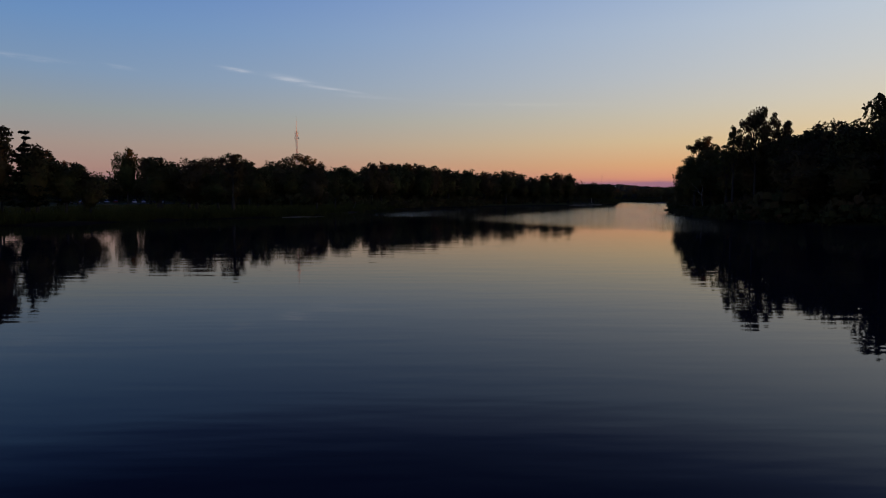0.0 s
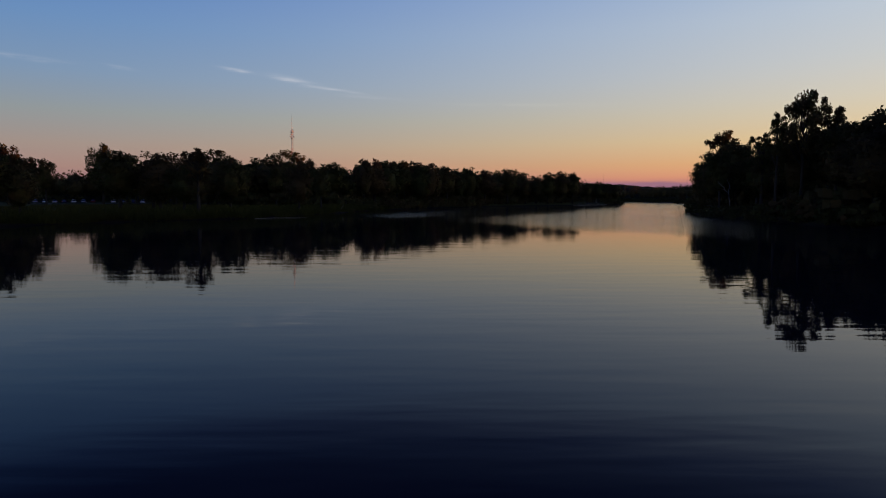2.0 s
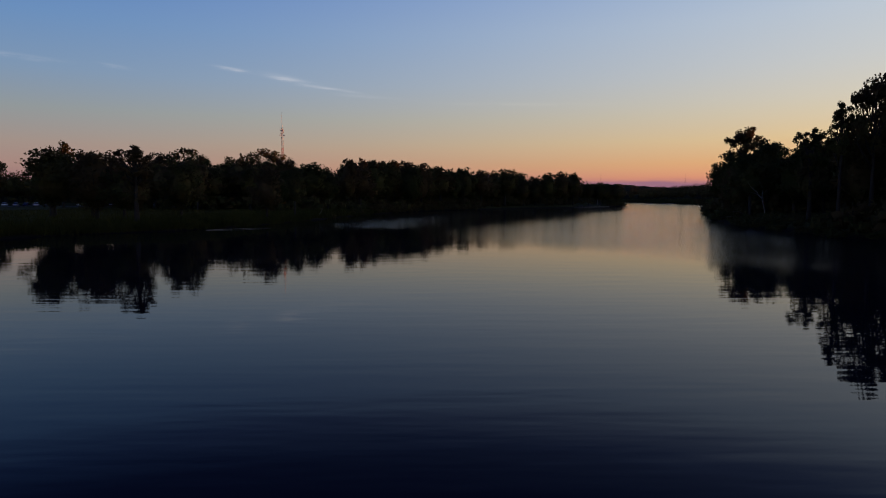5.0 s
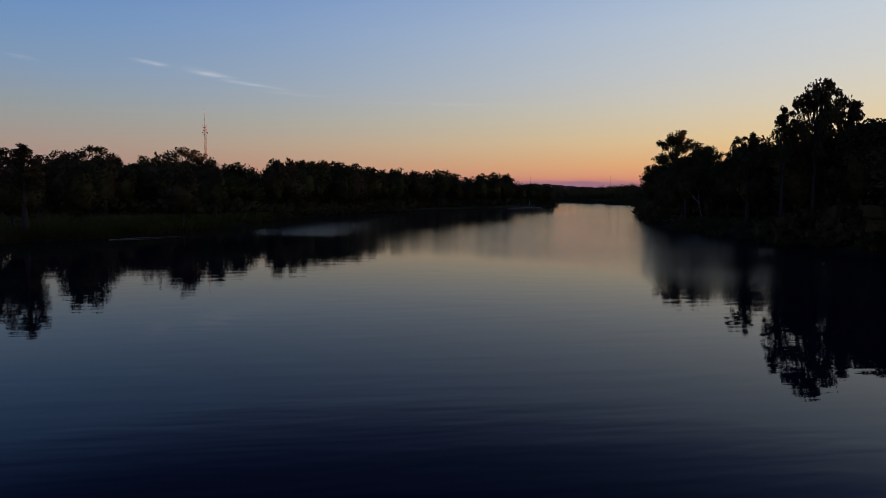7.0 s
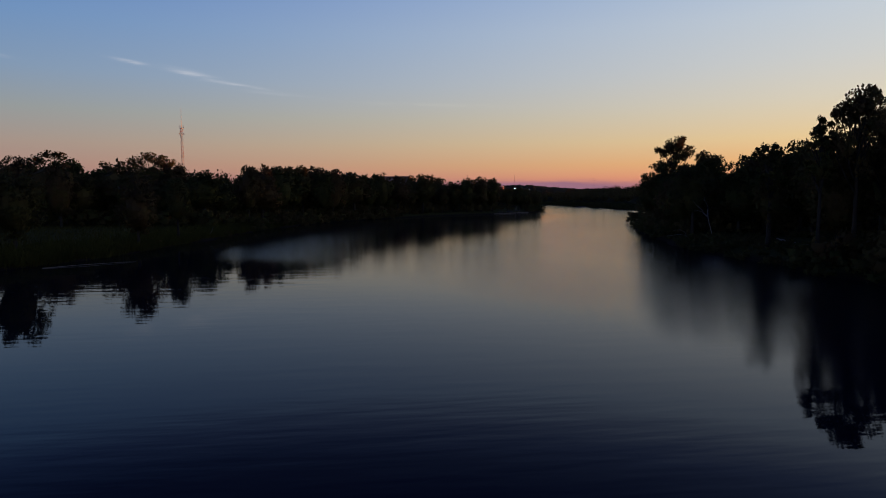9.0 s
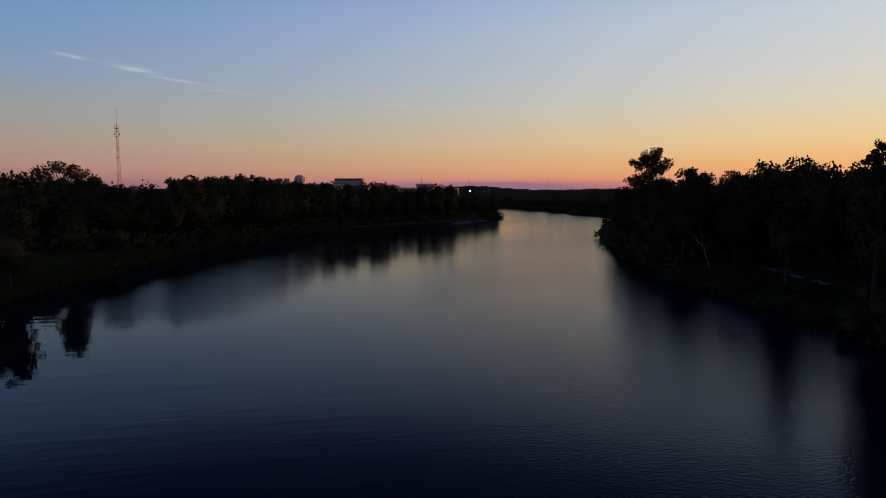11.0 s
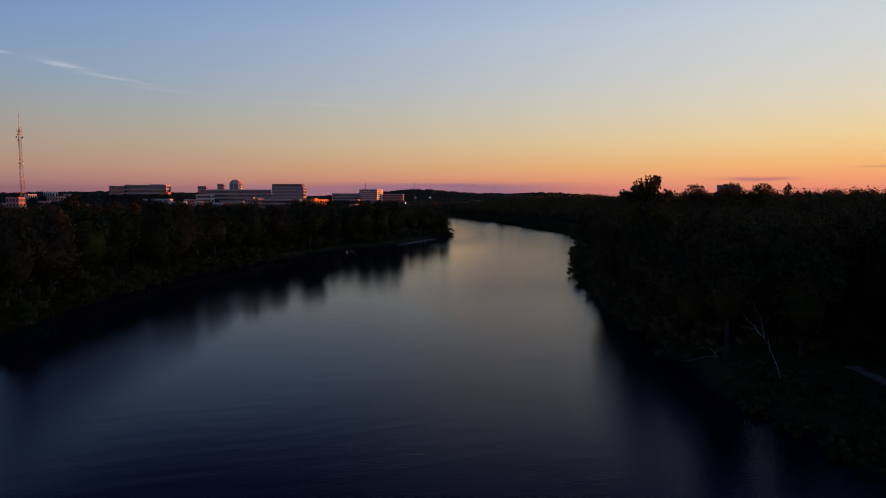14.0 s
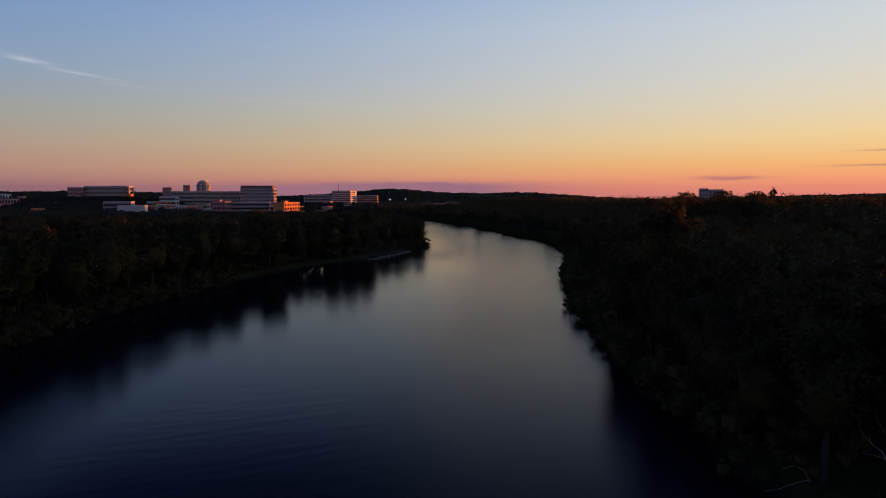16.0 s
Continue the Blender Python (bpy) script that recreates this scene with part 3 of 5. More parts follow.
# first of each kind; the copies share its meshes
KINDS = {}
for i, (key, style, H, R, base, per, size, label) in enumerate((
        ("round_a", "lumpy", 15.0, 5.0, 1.2, 34, 0.34, "broadleaf tree in dark summer leaf on the river bank"),
        ("round_b", "lumpy", 15.0, 4.6, 1.4, 34, 0.33, "broadleaf tree in dark summer leaf on the river bank"),
        ("round_c", "lumpy", 15.0, 5.6, 1.0, 36, 0.36, "wide broadleaf tree in dark summer leaf on the river bank"),
        ("round_d", "lumpy", 15.0, 4.2, 2.0, 34, 0.31, "broadleaf tree in dark summer leaf on the river bank"),
        ("full_a", "round", 15.0, 4.8, 1.2, 42, 0.25, "broadleaf tree in dark summer leaf on the river bank"),
        ("full_b", "round", 15.0, 4.4, 1.4, 42, 0.24, "broadleaf tree in dark summer leaf on the river bank"),
        ("full_c", "round", 15.0, 5.6, 1.0, 44, 0.27, "wide broadleaf tree in dark summer leaf on the river bank"),
        ("full_d", "round", 15.0, 4.0, 2.0, 42, 0.23, "broadleaf tree in dark summer leaf on the river bank"),
        ("dome_a", "dome", 20.0, 9.0, 5.0, 46, 0.30, "old spreading tree with a broad flat-topped crown"),
        ("dome_b", "dome", 20.0, 7.5, 4.5, 46, 0.28, "old spreading tree with a broad flat-topped crown"),
        ("airy_a", "airy", 20.0, 4.2, 6.5, 62, 0.19, "tall thin-crowned tree with sky showing through its leaves"),
        ("airy_b", "airy", 20.0, 3.2, 8.0, 54, 0.17, "tall thin-crowned tree with sky showing through its leaves"),
        ("airy_c", "airy", 20.0, 5.6, 6.5, 56, 0.22, "tall thin-crowned tree with sky showing through its leaves"),
        ("conifer", "conifer", 16.0, 2.6, 2.5, 22, 0.26, "dark tiered conifer among the broadleaf trees"),
        ("shrub_a", "shrub", 4.5, 3.2, 0.4, 18, 0.28, "dense dark shrub at the water's edge"),
        ("shrub_b", "shrub", 3.2, 2.6, 0.3, 18, 0.25, "dense dark shrub at the water's edge"))):
    KINDS[key] = dict(seed=11 + 7 * i, style=style, H=H, R=R, base=base, per=per, size=size, label=label, first=None)


def plant(key, x, y, top, wide=None, turn=None, label="", sink=0.0):
    """A tree of that kind with its foot on the ground at x, y, its top at height top over the water and a crown radius wide."""
    k = KINDS[key]
    z = float(gz(x, y)) - sink
    s = (top - z) / k["H"]
    w = s if wide is None else wide / k["R"]
    a = (x * 37.3 + y * 91.7) % 360 if turn is None else turn
    m = pose(x, y, z, 0, 0, a) @ Matrix.Diagonal((w, w, s, 1))
    if k["first"] is None:
        k["first"] = make_tree(k["seed"], k["style"], k["H"], k["R"], k["base"], k["per"], k["size"], k["label"], "shrub" if k["style"] == "shrub" else "tree")
        k["first"].matrix_basis = m
        ob = k["first"]
    else:
        ob = copy_thing(k["first"], Matrix.Identity(4))
        ob.matrix_basis = m
    tagged(ob, label or k["label"], group="shrubs along the shore" if k["style"] == "shrub" else "trees along the river")
    PLANTED.append((x, y, w * k["R"]))
    return ob


PLANTED = []
# skyline trees of the left bank
plant("full_d", -67.5, 94.5, 16.2, 3.8)
plant("conifer", -64.6, 97.0, 14.6, 2.8)
plant("full_a", -63.4, 97.5, 12.9, 3.8)
plant("full_b", -60.4, 100.0, 10.9, 3.4)
plant("full_a", -57.9, 102.5, 8.6, 3.0)
plant("full_b", -72, 99, 13.2, 4.2)
plant("full_a", -139, 217, 21.5, 6.5)
plant("full_b", -132.5, 217, 19.6, 5.0)
plant("full_d", -127.5, 218, 17.2, 4.0)
plant("full_a", -146, 222, 23.0, 6.5)
plant("full_a", -121.0, 240, 24.2, 6.0)
plant("full_b", -112.5, 240, 22.8, 5.8)
plant("full_b", -105, 244, 20.5, 4.4)
plant("full_c", -54.5, 138, 13.9, 6.0, label="wide low tree standing on the open grass bank")
plant("full_a", -63.5, 140.5, 13.7, 5.6, label="broadleaf tree standing on the open grass bank")
plant("airy_b", -42.7, 127.0, 13.4, 3.0, label="slender tree with a tall bare trunk on the grass bank")
plant("full_b", -59, 145, 11.5, 5.0)
plant("full_b", -67, 147, 11.2, 4.6)
plant("full_a", -49, 136, 10.4, 4.2)
plant("full_d", -43.2, 128.5, 9.0, 2.6)
plant("full_c", -41.5, 140, 12.2, 4.4)
plant("full_a", -31.5, 156, 11.8, 3.6)
plant("full_d", -29.5, 171, 12.0, 2.8)
plant("dome_a", -56, 246, 22.0, 9.5)
plant("dome_b", -82, 243, 22.0, 9.0)
plant("full_b", -70, 246, 19.0, 5.0)
plant("full_c", -94, 244, 20.4, 5.8)
plant("full_a", -101, 250, 18.6, 5.0)
plant("full_c", -65, 240, 20.2, 5.8)
plant("full_b", -76, 239, 20.4, 5.4)
plant("full_a", -88, 237, 20.4, 5.6)
plant("full_c", -49, 241, 19.8, 5.5)
plant("full_c", -47, 250, 17.0, 5.5)
plant("airy_b", -38, 252, 16.4, 2.6)
plant("airy_a", -39.5, 320, 22.0, 5.5)
plant("full_b", -30, 300, 18.6, 5.0)
plant("full_d", -15, 271, 19.7, 3.6)
plant("full_a", -22, 265, 19.4, 5.2)
plant("full_c", -8.5, 264, 18.4, 5.4)
plant("full_b", -31, 266, 20.2, 4.8)
plant("full_d", -17, 291, 21.4, 4.0)
plant("full_a", -2, 287, 18.0, 5.0)
# tall trees of the right bank
plant("full_b", 86.2, 203, 19.6, 5.4)
plant("airy_c", 84.2, 203.8, 25.6, 6.6)
plant("full_a", 85, 189.5, 19.4, 4.8)
plant("airy_c", 56.4, 113.2, 21.6, 4.0)
plant("airy_a", 61.6, 115.2, 20.6, 3.4)
plant("airy_b", 53.0, 114.4, 18.3, 2.1)
plant("full_d", 80.6, 211.0, 15.5, 3.4)
plant("full_b", 57.5, 116.5, 15.4, 4.4)
plant("full_a", 62.2, 111.5, 15.6, 4.2)
plant("full_b", 83.5, 207.5, 17.4, 5.0)
plant("airy_b", 60.0, 132.4, 16.8, 2.6)
plant("full_d", 60.6, 133.4, 12.4, 2.8)
plant("airy_b", 62.5, 88.5, 20.5, 2.6, label="thin half-bare tree with few leaves on its twigs")


plant("full_a", 66.5, 92, 19.0, 5.0)
plant("full_b", 63.5, 99, 18.4, 4.8)
plant("full_c", 71, 99, 21.4, 5.8)
plant("full_a", 64, 106, 17.6, 4.8)
plant("full_d", 58.5, 108, 15.4, 3.6)
plant("full_b", 66, 116, 18.0, 4.8)
plant("full_b", 76, 176, 17.2, 4.6)
plant("full_a", 79, 132, 18.0, 4.8)
plant("full_c", 82, 143, 18.8, 5.4)
plant("full_b", 86, 153, 19.0, 5.0)
plant("full_a", 80, 161, 19.0, 4.8)
plant("full_d", 71.5, 167, 18.2, 4.4)
plant("full_b", 76, 159, 18.8, 4.4)
plant("full_c", 81, 150, 19.2, 5.2)
plant("full_a", 85, 158, 19.8, 5.0)
plant("full_c", 90, 167, 19.4, 5.4)
plant("full_c", 108, 430, 15.4, 5.0)
plant("full_a", 112.5, 421, 13.6, 4.4, label="broadleaf tree leaning out over the water by the landing stage")
plant("full_b", 118, 444, 15.0, 4.6)
plant("full_a", 100, 414, 15.2, 4.6)
plant("full_b", 90, 402, 15.4, 4.6)
plant("full_c", 79, 399, 14.6, 5.0)
plant("full_c", 53, 364, 16.0, 5.5)
plant("full_a", 61, 373, 15.5, 5.0)
plant("full_b", 45.5, 356, 16.0, 5.0)
plant("full_a", 124, 460, 14.8, 4.6)
plant("full_a", 78, 196, 17.0, 4.4)


plant("airy_a", 415, 486, 34.5, 4.0, label="tall pointed tree standing out of the far woods")
plant("dome_b", 247, 361, 29.0, 9.0)
plant("dome_a", 262, 356, 28.6, 9.0)
plant("dome_b", 234, 372, 28.4, 8.0)


# ---- woods: single trees nearest the water ----
WOODS = np.random.default_rng(5)
LEAFY = ("round_a", "round_b", "round_c", "round_d")


def lawn(x, y):
    """The open grass of the left bank and the car park behind it."""
    return (-112 < x < -26 and 112 < y < 200) or (-190 < x <= -94 and 150 < y < 292)


def glade(x, y):
    """The open strip round the footpath."""
    return (x > 48) & (y > 119) & (y < 156) & (x < 73 + (y - 119) * 0.28)


def landing(x, y, d):
    """The cleared shore round the landing stage, on the wooded side."""
    return (x < np.interp(y, MID_Y, MID_X)) & (y > 312) & (y < 404) & (d < 7 - 0.05 * np.abs(y - 368))


def clear(x, y, r):
    return all((x - px) ** 2 + (y - py) ** 2 > (0.52 * (r + pr)) ** 2 for px, py, pr in PLANTED)


FULL = ("full_a", "full_b", "full_c", "full_d")


def wood_belt(count, x0, x1, y0, y1, dmin, dmax, low, high, left, kinds=LEAFY):
    made, tries = 0, 0
    while made < count and tries < count * 60:
        tries += 1
        x, y = WOODS.uniform(x0, x1), WOODS.uniform(y0, y1)
        if (x < np.interp(y, MID_Y, MID_X)) != left or lawn(x, y) or glade(x, y):
            continue
        d = float(river_dist(x, y))
        if not dmin < d < dmax or landing(x, y, d):
            continue
        h = WOODS.uniform(low, high)
        r = h * WOODS.uniform(0.27, 0.47)
        if not clear(x, y, r):
            continue
        plant(kinds[WOODS.integers(4)], x, y, float(gz(x, y)) + h, r)
        made += 1


wood_belt(52, 50, 110, 74, 215, 3.5, 24, 11.0, 14.5, False, FULL)
wood_belt(18, 60, 130, 78, 215, 22, 52, 12.5, 16.0, False, FULL)
wood_belt(44, 80, 200, 205, 420, 3, 28, 10.0, 14.5, False)
wood_belt(62, -26, 110, 204, 400, 4.5, 34, 14.6, 20.4, True)
wood_belt(10, -60, -26, 204, 262, 4.5, 34, 11.5, 14.5, True)
wood_belt(16, 95, 165, 400, 570, 4, 22, 13.5, 15.5, True)
wood_belt(26, -100, -14, 202, 262, 9, 140, 13.5, 16.5, True)
wood_belt(12, -140, -62, 66, 118, 3, 40, 8.0, 11.5, True)


def shore_shrubs(count, y0, y1, left, reach, low, high):
    made = 0
    while made < count:
        y = WOODS.uniform(y0, y1)
        shore = LEFT if left else RIGHT
        sx_ = np.interp(y, [p[1] for p in shore[:20]], [p[0] for p in shore[:20]])
        x = sx_ + (-1 if left else 1) * WOODS.uniform(0.6, reach)
        if glade(x, y) or math.hypot(x - 61.9, y - 158.9) < 7 or landing(x, y, float(river_dist(x, y))):
            continue
        h = WOODS.uniform(low, high)
        plant("shrub_a" if WOODS.random() < 0.5 else "shrub_b", x, y, float(gz(x, y)) + h, h * WOODS.uniform(0.6, 0.85), sink=0.1)
        made += 1


shore_shrubs(60, 76, 300, False, 6.0, 2.4, 5.0)
shore_shrubs(16, 300, 430, False, 5.0, 2.4, 5.0)
shore_shrubs(10, 150, 222, True, 8.0, 0.9, 1.8)
shore_shrubs(34, 236, 345, True, 8.0, 1.8, 4.6)
shore_shrubs(10, 400, 520, True, 6.0, 2.4, 5.0)
plant("shrub_a", 92.6, 242.5, 4.0, 3.4)
plant("shrub_b", 96.0, 247.5, 3.2, 3.0)


# ---- woods further off: one mass each ----
def wood_mass(name, label, count, x0, x1, y0, y1, test, low, high, per, size, seed, drop=0.0):
    rng = np.random.default_rng(seed)
    x, y = rng.uniform(x0, x1, count * 6), rng.uniform(y0, y1, count * 6)
    d = river_dist(x, y)
    left = x < np.interp(y, MID_Y, MID_X)
    keep = test(x, y, d, left) & ~landing(x, y, d)
    x, y = x[keep][:count], y[keep][:count]
    h = rng.uniform(low, high, len(x)) * (1 - drop * step(330.0, 640.0, y))
    z = gz(x, y)
    cs, rs = [], []
    hearts = np.concatenate([np.stack([x, y, z + h * 0.45], 1)] * 8)
    for k in range(8):
        a = 2.4 * k + rng.uniform(-0.5, 0.5, len(x))
        out = h * (rng.uniform(0.12, 0.28, len(x)) if k > 1 else 0.08)
        cs.append(np.stack([x + np.cos(a) * out, y + np.sin(a) * out, z + h * (rng.uniform(0.46, 0.78, len(x)) if k > 1 else rng.uniform(0.80, 0.88, len(x)))], 1))
        rs.append(h * rng.uniform(0.14, 0.20, len(x)))
    q, out = leaves(rng, np.concatenate(cs), np.concatenate(rs), per, size, 0.8, hearts, 0.0)
    ball = np.stack([x, y, z + h * 0.55], 1)[:, None, None] + BALL[None] * (h[:, None] * np.array([0.19, 0.19, 0.24]))[:, None, None] * rng.uniform(0.9, 1.1, (len(x), 24, 1, 1))
    q = np.concatenate([q, ball.reshape(-1, 4, 3)]), np.concatenate([out, np.tile(BALL.mean(1), (len(x), 1))])
    return tagged(new(name, quads_of(name, q[0], FAR, q[1])), label, "trees", kind="stuff")


wood_mass("left_bank_woods", "dense dark woods on the flat river bank", 1250, -300, 200, 196, 740,
          lambda x, y, d, left: left & (d > 9) & ~((x < -94) & (y < 292)) & ~((x < -26) & (y < 204)) & ~((d < 26) & (y < 345)), 13.0, 16.8, 16, 0.55, 21, 0.26)
wood_mass("right_bank_woods", "dense dark woods on the rising river bank", 1300, 56, 460, 60, 900,
          lambda x, y, d, left: ~left & (d > 6) & ~((d < 34) & (y < 215)) & ~glade(x, y) & ~((d < 22) & (y < 400)), 12.4, 17.4, 16, 0.55, 22)
wood_mass("far_left_woods", "dark woods far behind the car park", 300, -330, -60, 285, 420,
          lambda x, y, d, left: left & (d > 60) & (y > 296), 11.0, 16.0, 12, 0.55, 23)
wood_mass("woods_behind", "dark woods on the shore beside the lake", 220, -330, -74, 40, 230,
          lambda x, y, d, left: left & (d > 6) & ~((x > -190) & (y > 120)), 9.0, 13.0, 12, 0.5, 24)


def undergrowth(name, label, count, x0, x1, y0, y1, test, low, high, seed, per=8, size=0.40):
    """Bushes and saplings that close the woods towards the ground."""
    rng = np.random.default_rng(seed)
    x, y = rng.uniform(x0, x1, count * 40), rng.uniform(y0, y1, count * 40)
    d = river_dist(x, y)
    keep = test(x, y, d, x < np.interp(y, MID_Y, MID_X)) & ~landing(x, y, d)
    x, y = x[keep][:count], y[keep][:count]
    h = rng.uniform(low, high, len(x))
    z = gz(x, y)
    cs, rs = [], []
    for _ in range(3):
        o = rng.normal(size=(len(x), 2)) * 0.30
        cs.append(np.stack([x + o[:, 0] * h, y + o[:, 1] * h, z + h * rng.uniform(0.2, 0.75, len(x))], 1))
        rs.append(h * rng.uniform(0.28, 0.44, len(x)))
    q, out = leaves(rng, np.concatenate(cs), np.concatenate(rs), per, size, 0.8, None, 0.6, KNOT)
    return tagged(new(name, quads_of(name, q, FAR, out)), label, "undergrowth", kind="stuff")


undergrowth("right_undergrowth", "dark bushes and saplings under the bank trees", 640, 46, 170, 66, 380,
            lambda x, y, d, left: ~left & (d > 1.0) & (d < 34) & ~glade(x, y), 2.5, 6.0, 41, 18, 0.28)
undergrowth("left_undergrowth", "dark bushes and saplings under the bank trees", 560, -80, 110, 200, 400,
            lambda x, y, d, left: left & (d > 1.5 + 9.0 * (y < 236)) & (d < 40) & ~((x < -32) & (y < 206)), 2.5, 6.0, 42)
undergrowth("shore_fringe", "brambles and low branches hanging over the water's edge", 1000, 40, 250, 66, 640,
            lambda x, y, d, left: ~left & (d > -0.9) & (d < 2.2) & ~glade(x, y) & (np.hypot(x - 61.9, y - 158.9) > 6), 1.2, 3.4, 44, 12, 0.26)
undergrowth("glade_growth", "low brambles and tall weeds beside the footpath", 320, 46, 82, 117, 158,
            lambda x, y, d, left: ~left & (d > -0.8) & glade(x, y) & (np.abs(x - np.interp(y, [124, 132, 140, 148, 154, 160], [66.8, 68.4, 70.3, 72.6, 74.6, 78.0])) > 2.6), 0.6, 1.5, 46, 14, 0.20)
undergrowth("bank_fringe", "low bushes and rank growth at the water's edge", 850, -34, 220, 226, 760,
            lambda x, y, d, left: left & (d > -0.9) & (d < 2.4) & ~((y > 355) & (y < 402)), 1.0, 3.0, 45)
undergrowth("upper_fringe", "bushes closing the woods towards the upper reach", 650, 120, 270, 380, 860,
            lambda x, y, d, left: ~left & (d > -0.8) & (d < 9), 2.0, 5.0, 47)
undergrowth("upper_bank_fringe", "bushes at the foot of the woods on the upper reach", 480, 100, 225, 400, 860,
            lambda x, y, d, left: left & (d > -0.8) & (d < 9), 2.0, 5.0, 48)
undergrowth("back_undergrowth", "dark bushes behind the open grass", 300, -190, -20, 196, 300,
            lambda x, y, d, left: left & ~((x < -94) & (y < 292)) & (y > 202), 2.0, 5.0, 43)


def canopy(name, label, az0, az1, n_az, radii, height, seed):
    """Far woods as one rolling, knobbly canopy."""
    rng = np.random.default_rng(seed)
    az = np.radians(np.linspace(az0, az1, n_az))
    verts = []
    for r in radii:
        for a in az:
            rr = r * (1 + rng.normal() * 0.004)
            x, y = math.sin(a) * rr, math.cos(a) * rr
            base, knob = height(math.degrees(a), rr)
            k = noise.noise((x * 0.07, y * 0.03, 3.1 * seed)) + 0.7 * noise.noise((x * 0.17, y * 0.06, 1.7 * seed))
            verts.append((x, y, base + knob * (k + 0.35 * rng.random())))
    verts = np.array(verts)
    rd = river_dist(verts[:, 0], verts[:, 1])
    low = gz(verts[:, 0], verts[:, 1]) - 0.3
    down = step(12.0, 40.0, rd)
    down[:n_az] = 0                                  # the near rim comes down to the ground
    verts[:, 2] = low + (np.maximum(verts[:, 2], low) - low) * down
    near = rd < 10
    faces = []
    for i in range(len(radii) - 1):
        for j in range(n_az - 1):
            a = i * n_az + j
            if not (near[a] or near[a + 1] or near[a + n_az] or near[a + n_az + 1]):
                faces.append((a, a + 1, a + n_az + 1, a + n_az))
    return tagged(new(name, mesh_of(name, verts, faces, SHADED_CROWNS)), label, "trees", kind="stuff")


def town_canopy(a, r):
    west = step(2.5, -1.0, a)
    h = (9.5 + 3.0 * west) * (1 - step(800, 850, r)) + (7.0 + 5.0 * west) * step(800, 850, r) + (6.0 - 3.0 * west) * step(900, 985, r) + 4.0 * step(1010, 1070, r) + 7.5 * step(1.0, -5.0, a) * step(960, 1085, r) - 1.5 * step(1200, 1700, r)
    return h + (10.0 - h) * step(11, 20, a) * 0.75 + 3.0 * step(24, 40, a), 2.6


canopy("town_trees", "tree tops between the buildings of the town", -40, 60, 900, [560, 585, 610, 640, 670, 700, 735, 770, 805, 840, 870, 895, 920, 945, 970, 1000, 1030, 1060, 1085, 1105, 1140, 1200, 1300, 1450, 1650, 1900], town_canopy, 2)


def ridge(a, r):
    f = step(2000, 2700, r) * (1 - 0.6 * step(2900, 3600, r))
    h = 34 + 10 * math.sin(a * 0.11 + 0.4) + 14 * math.exp(-((a - 15) / 3.2) ** 2) + 10 * math.exp(-((a - 26.5) / 3.5) ** 2) + 16 * math.exp(-((a + 12) / 9) ** 2) - 8 * math.exp(-((a - 36) / 4) ** 2) - 15 * math.exp(-((a - 5) / 5.5) ** 2)
    return 8 + f * h, 4.5


canopy("distant_hills", "low wooded hills on the horizon", -60, 75, 900, [1850, 2000, 2150, 2300, 2450, 2600, 2750, 2900, 3100, 3400, 3800], ridge, 4)

# ---- reeds and long grass on the left bank ----
def blades(name, label, count, seed, pick, low, high, width):
    rng = np.random.default_rng(seed)
    x, y = pick(rng, count)
    d = river_dist(x, y)
    keep = d > -0.8
    x, y = x[keep], y[keep]
    z = gz(x, y)
    n = len(x)
    h = rng.uniform(low, high, n)
    a = rng.uniform(0, math.pi, n)
    lean = rng.normal(size=(n, 2)) * (h * 0.22)[:, None]
    w = np.stack([np.cos(a), np.sin(a), np.zeros(n)], 1) * (width * rng.uniform(0.6, 1.3, n))[:, None]
    foot = np.stack([x, y, z - 0.05], 1)
    tip = foot + np.concatenate([lean, h[:, None]], 1)
    mid = foot * 0.45 + tip * 0.55 - np.concatenate([lean, np.zeros((n, 1))], 1) * 0.2
    q = np.stack([foot - w * 0.4, mid - w, tip, mid + w], 1)
    return tagged(new(name, quads_of(name, q, REED)), label, "grass", kind="stuff")


def along_left(rng, n):
    i = rng.uniform(4, 12.6, n)
    k = i.astype(int)
    P = np.array(LEFT, float)
    f = (i - k)[:, None]
    p = P[k] * (1 - f) + P[k + 1] * f
    q = P[k + 1] - P[k]
    nrm = np.stack([-q[:, 1], q[:, 0]], 1) / np.hypot(q[:, 0], q[:, 1])[:, None]
    p = p + nrm * rng.exponential(3.2, n)[:, None]
    return p[:, 0], p[:, 1]


blades("reeds", "reeds and rank grass along the grassy shore", 26000, 31, along_left, 0.5, 1.5, 0.07)
blades("long_grass", "long uncut grass on the open bank", 22000, 32, lambda rng, n: (rng.uniform(-100, -22, n), rng.uniform(112, 215, n)), 0.2, 0.7, 0.06)


# ---- the town, the mast and the lamps ----
UNIT = {}


def unit_box(name, sx_, sy_, sz_, material, bevel=0.0):
    """A box mesh of that size about its own middle, made once and shared."""
    key = (name, round(sx_, 3), round(sy_, 3), round(sz_, 3), material.name)
    if key not in UNIT:
        bm = bmesh.new()
        box(bm, -sx_ / 2, sx_ / 2, -sy_ / 2, sy_ / 2, -sz_ / 2, sz_ / 2, bevel)
        me = bpy.data.meshes.new(name)
        bm.to_mesh(me), bm.free()
        me.materials.append(material)
        UNIT[key] = me
    return UNIT[key]


def piece(name, me, parent, x, y, z, rz=0.0, label=""):
    ob = child(name, me, parent, label)
    ob.matrix_basis = pose(x, y, z, 0, 0, rz)
    return ob


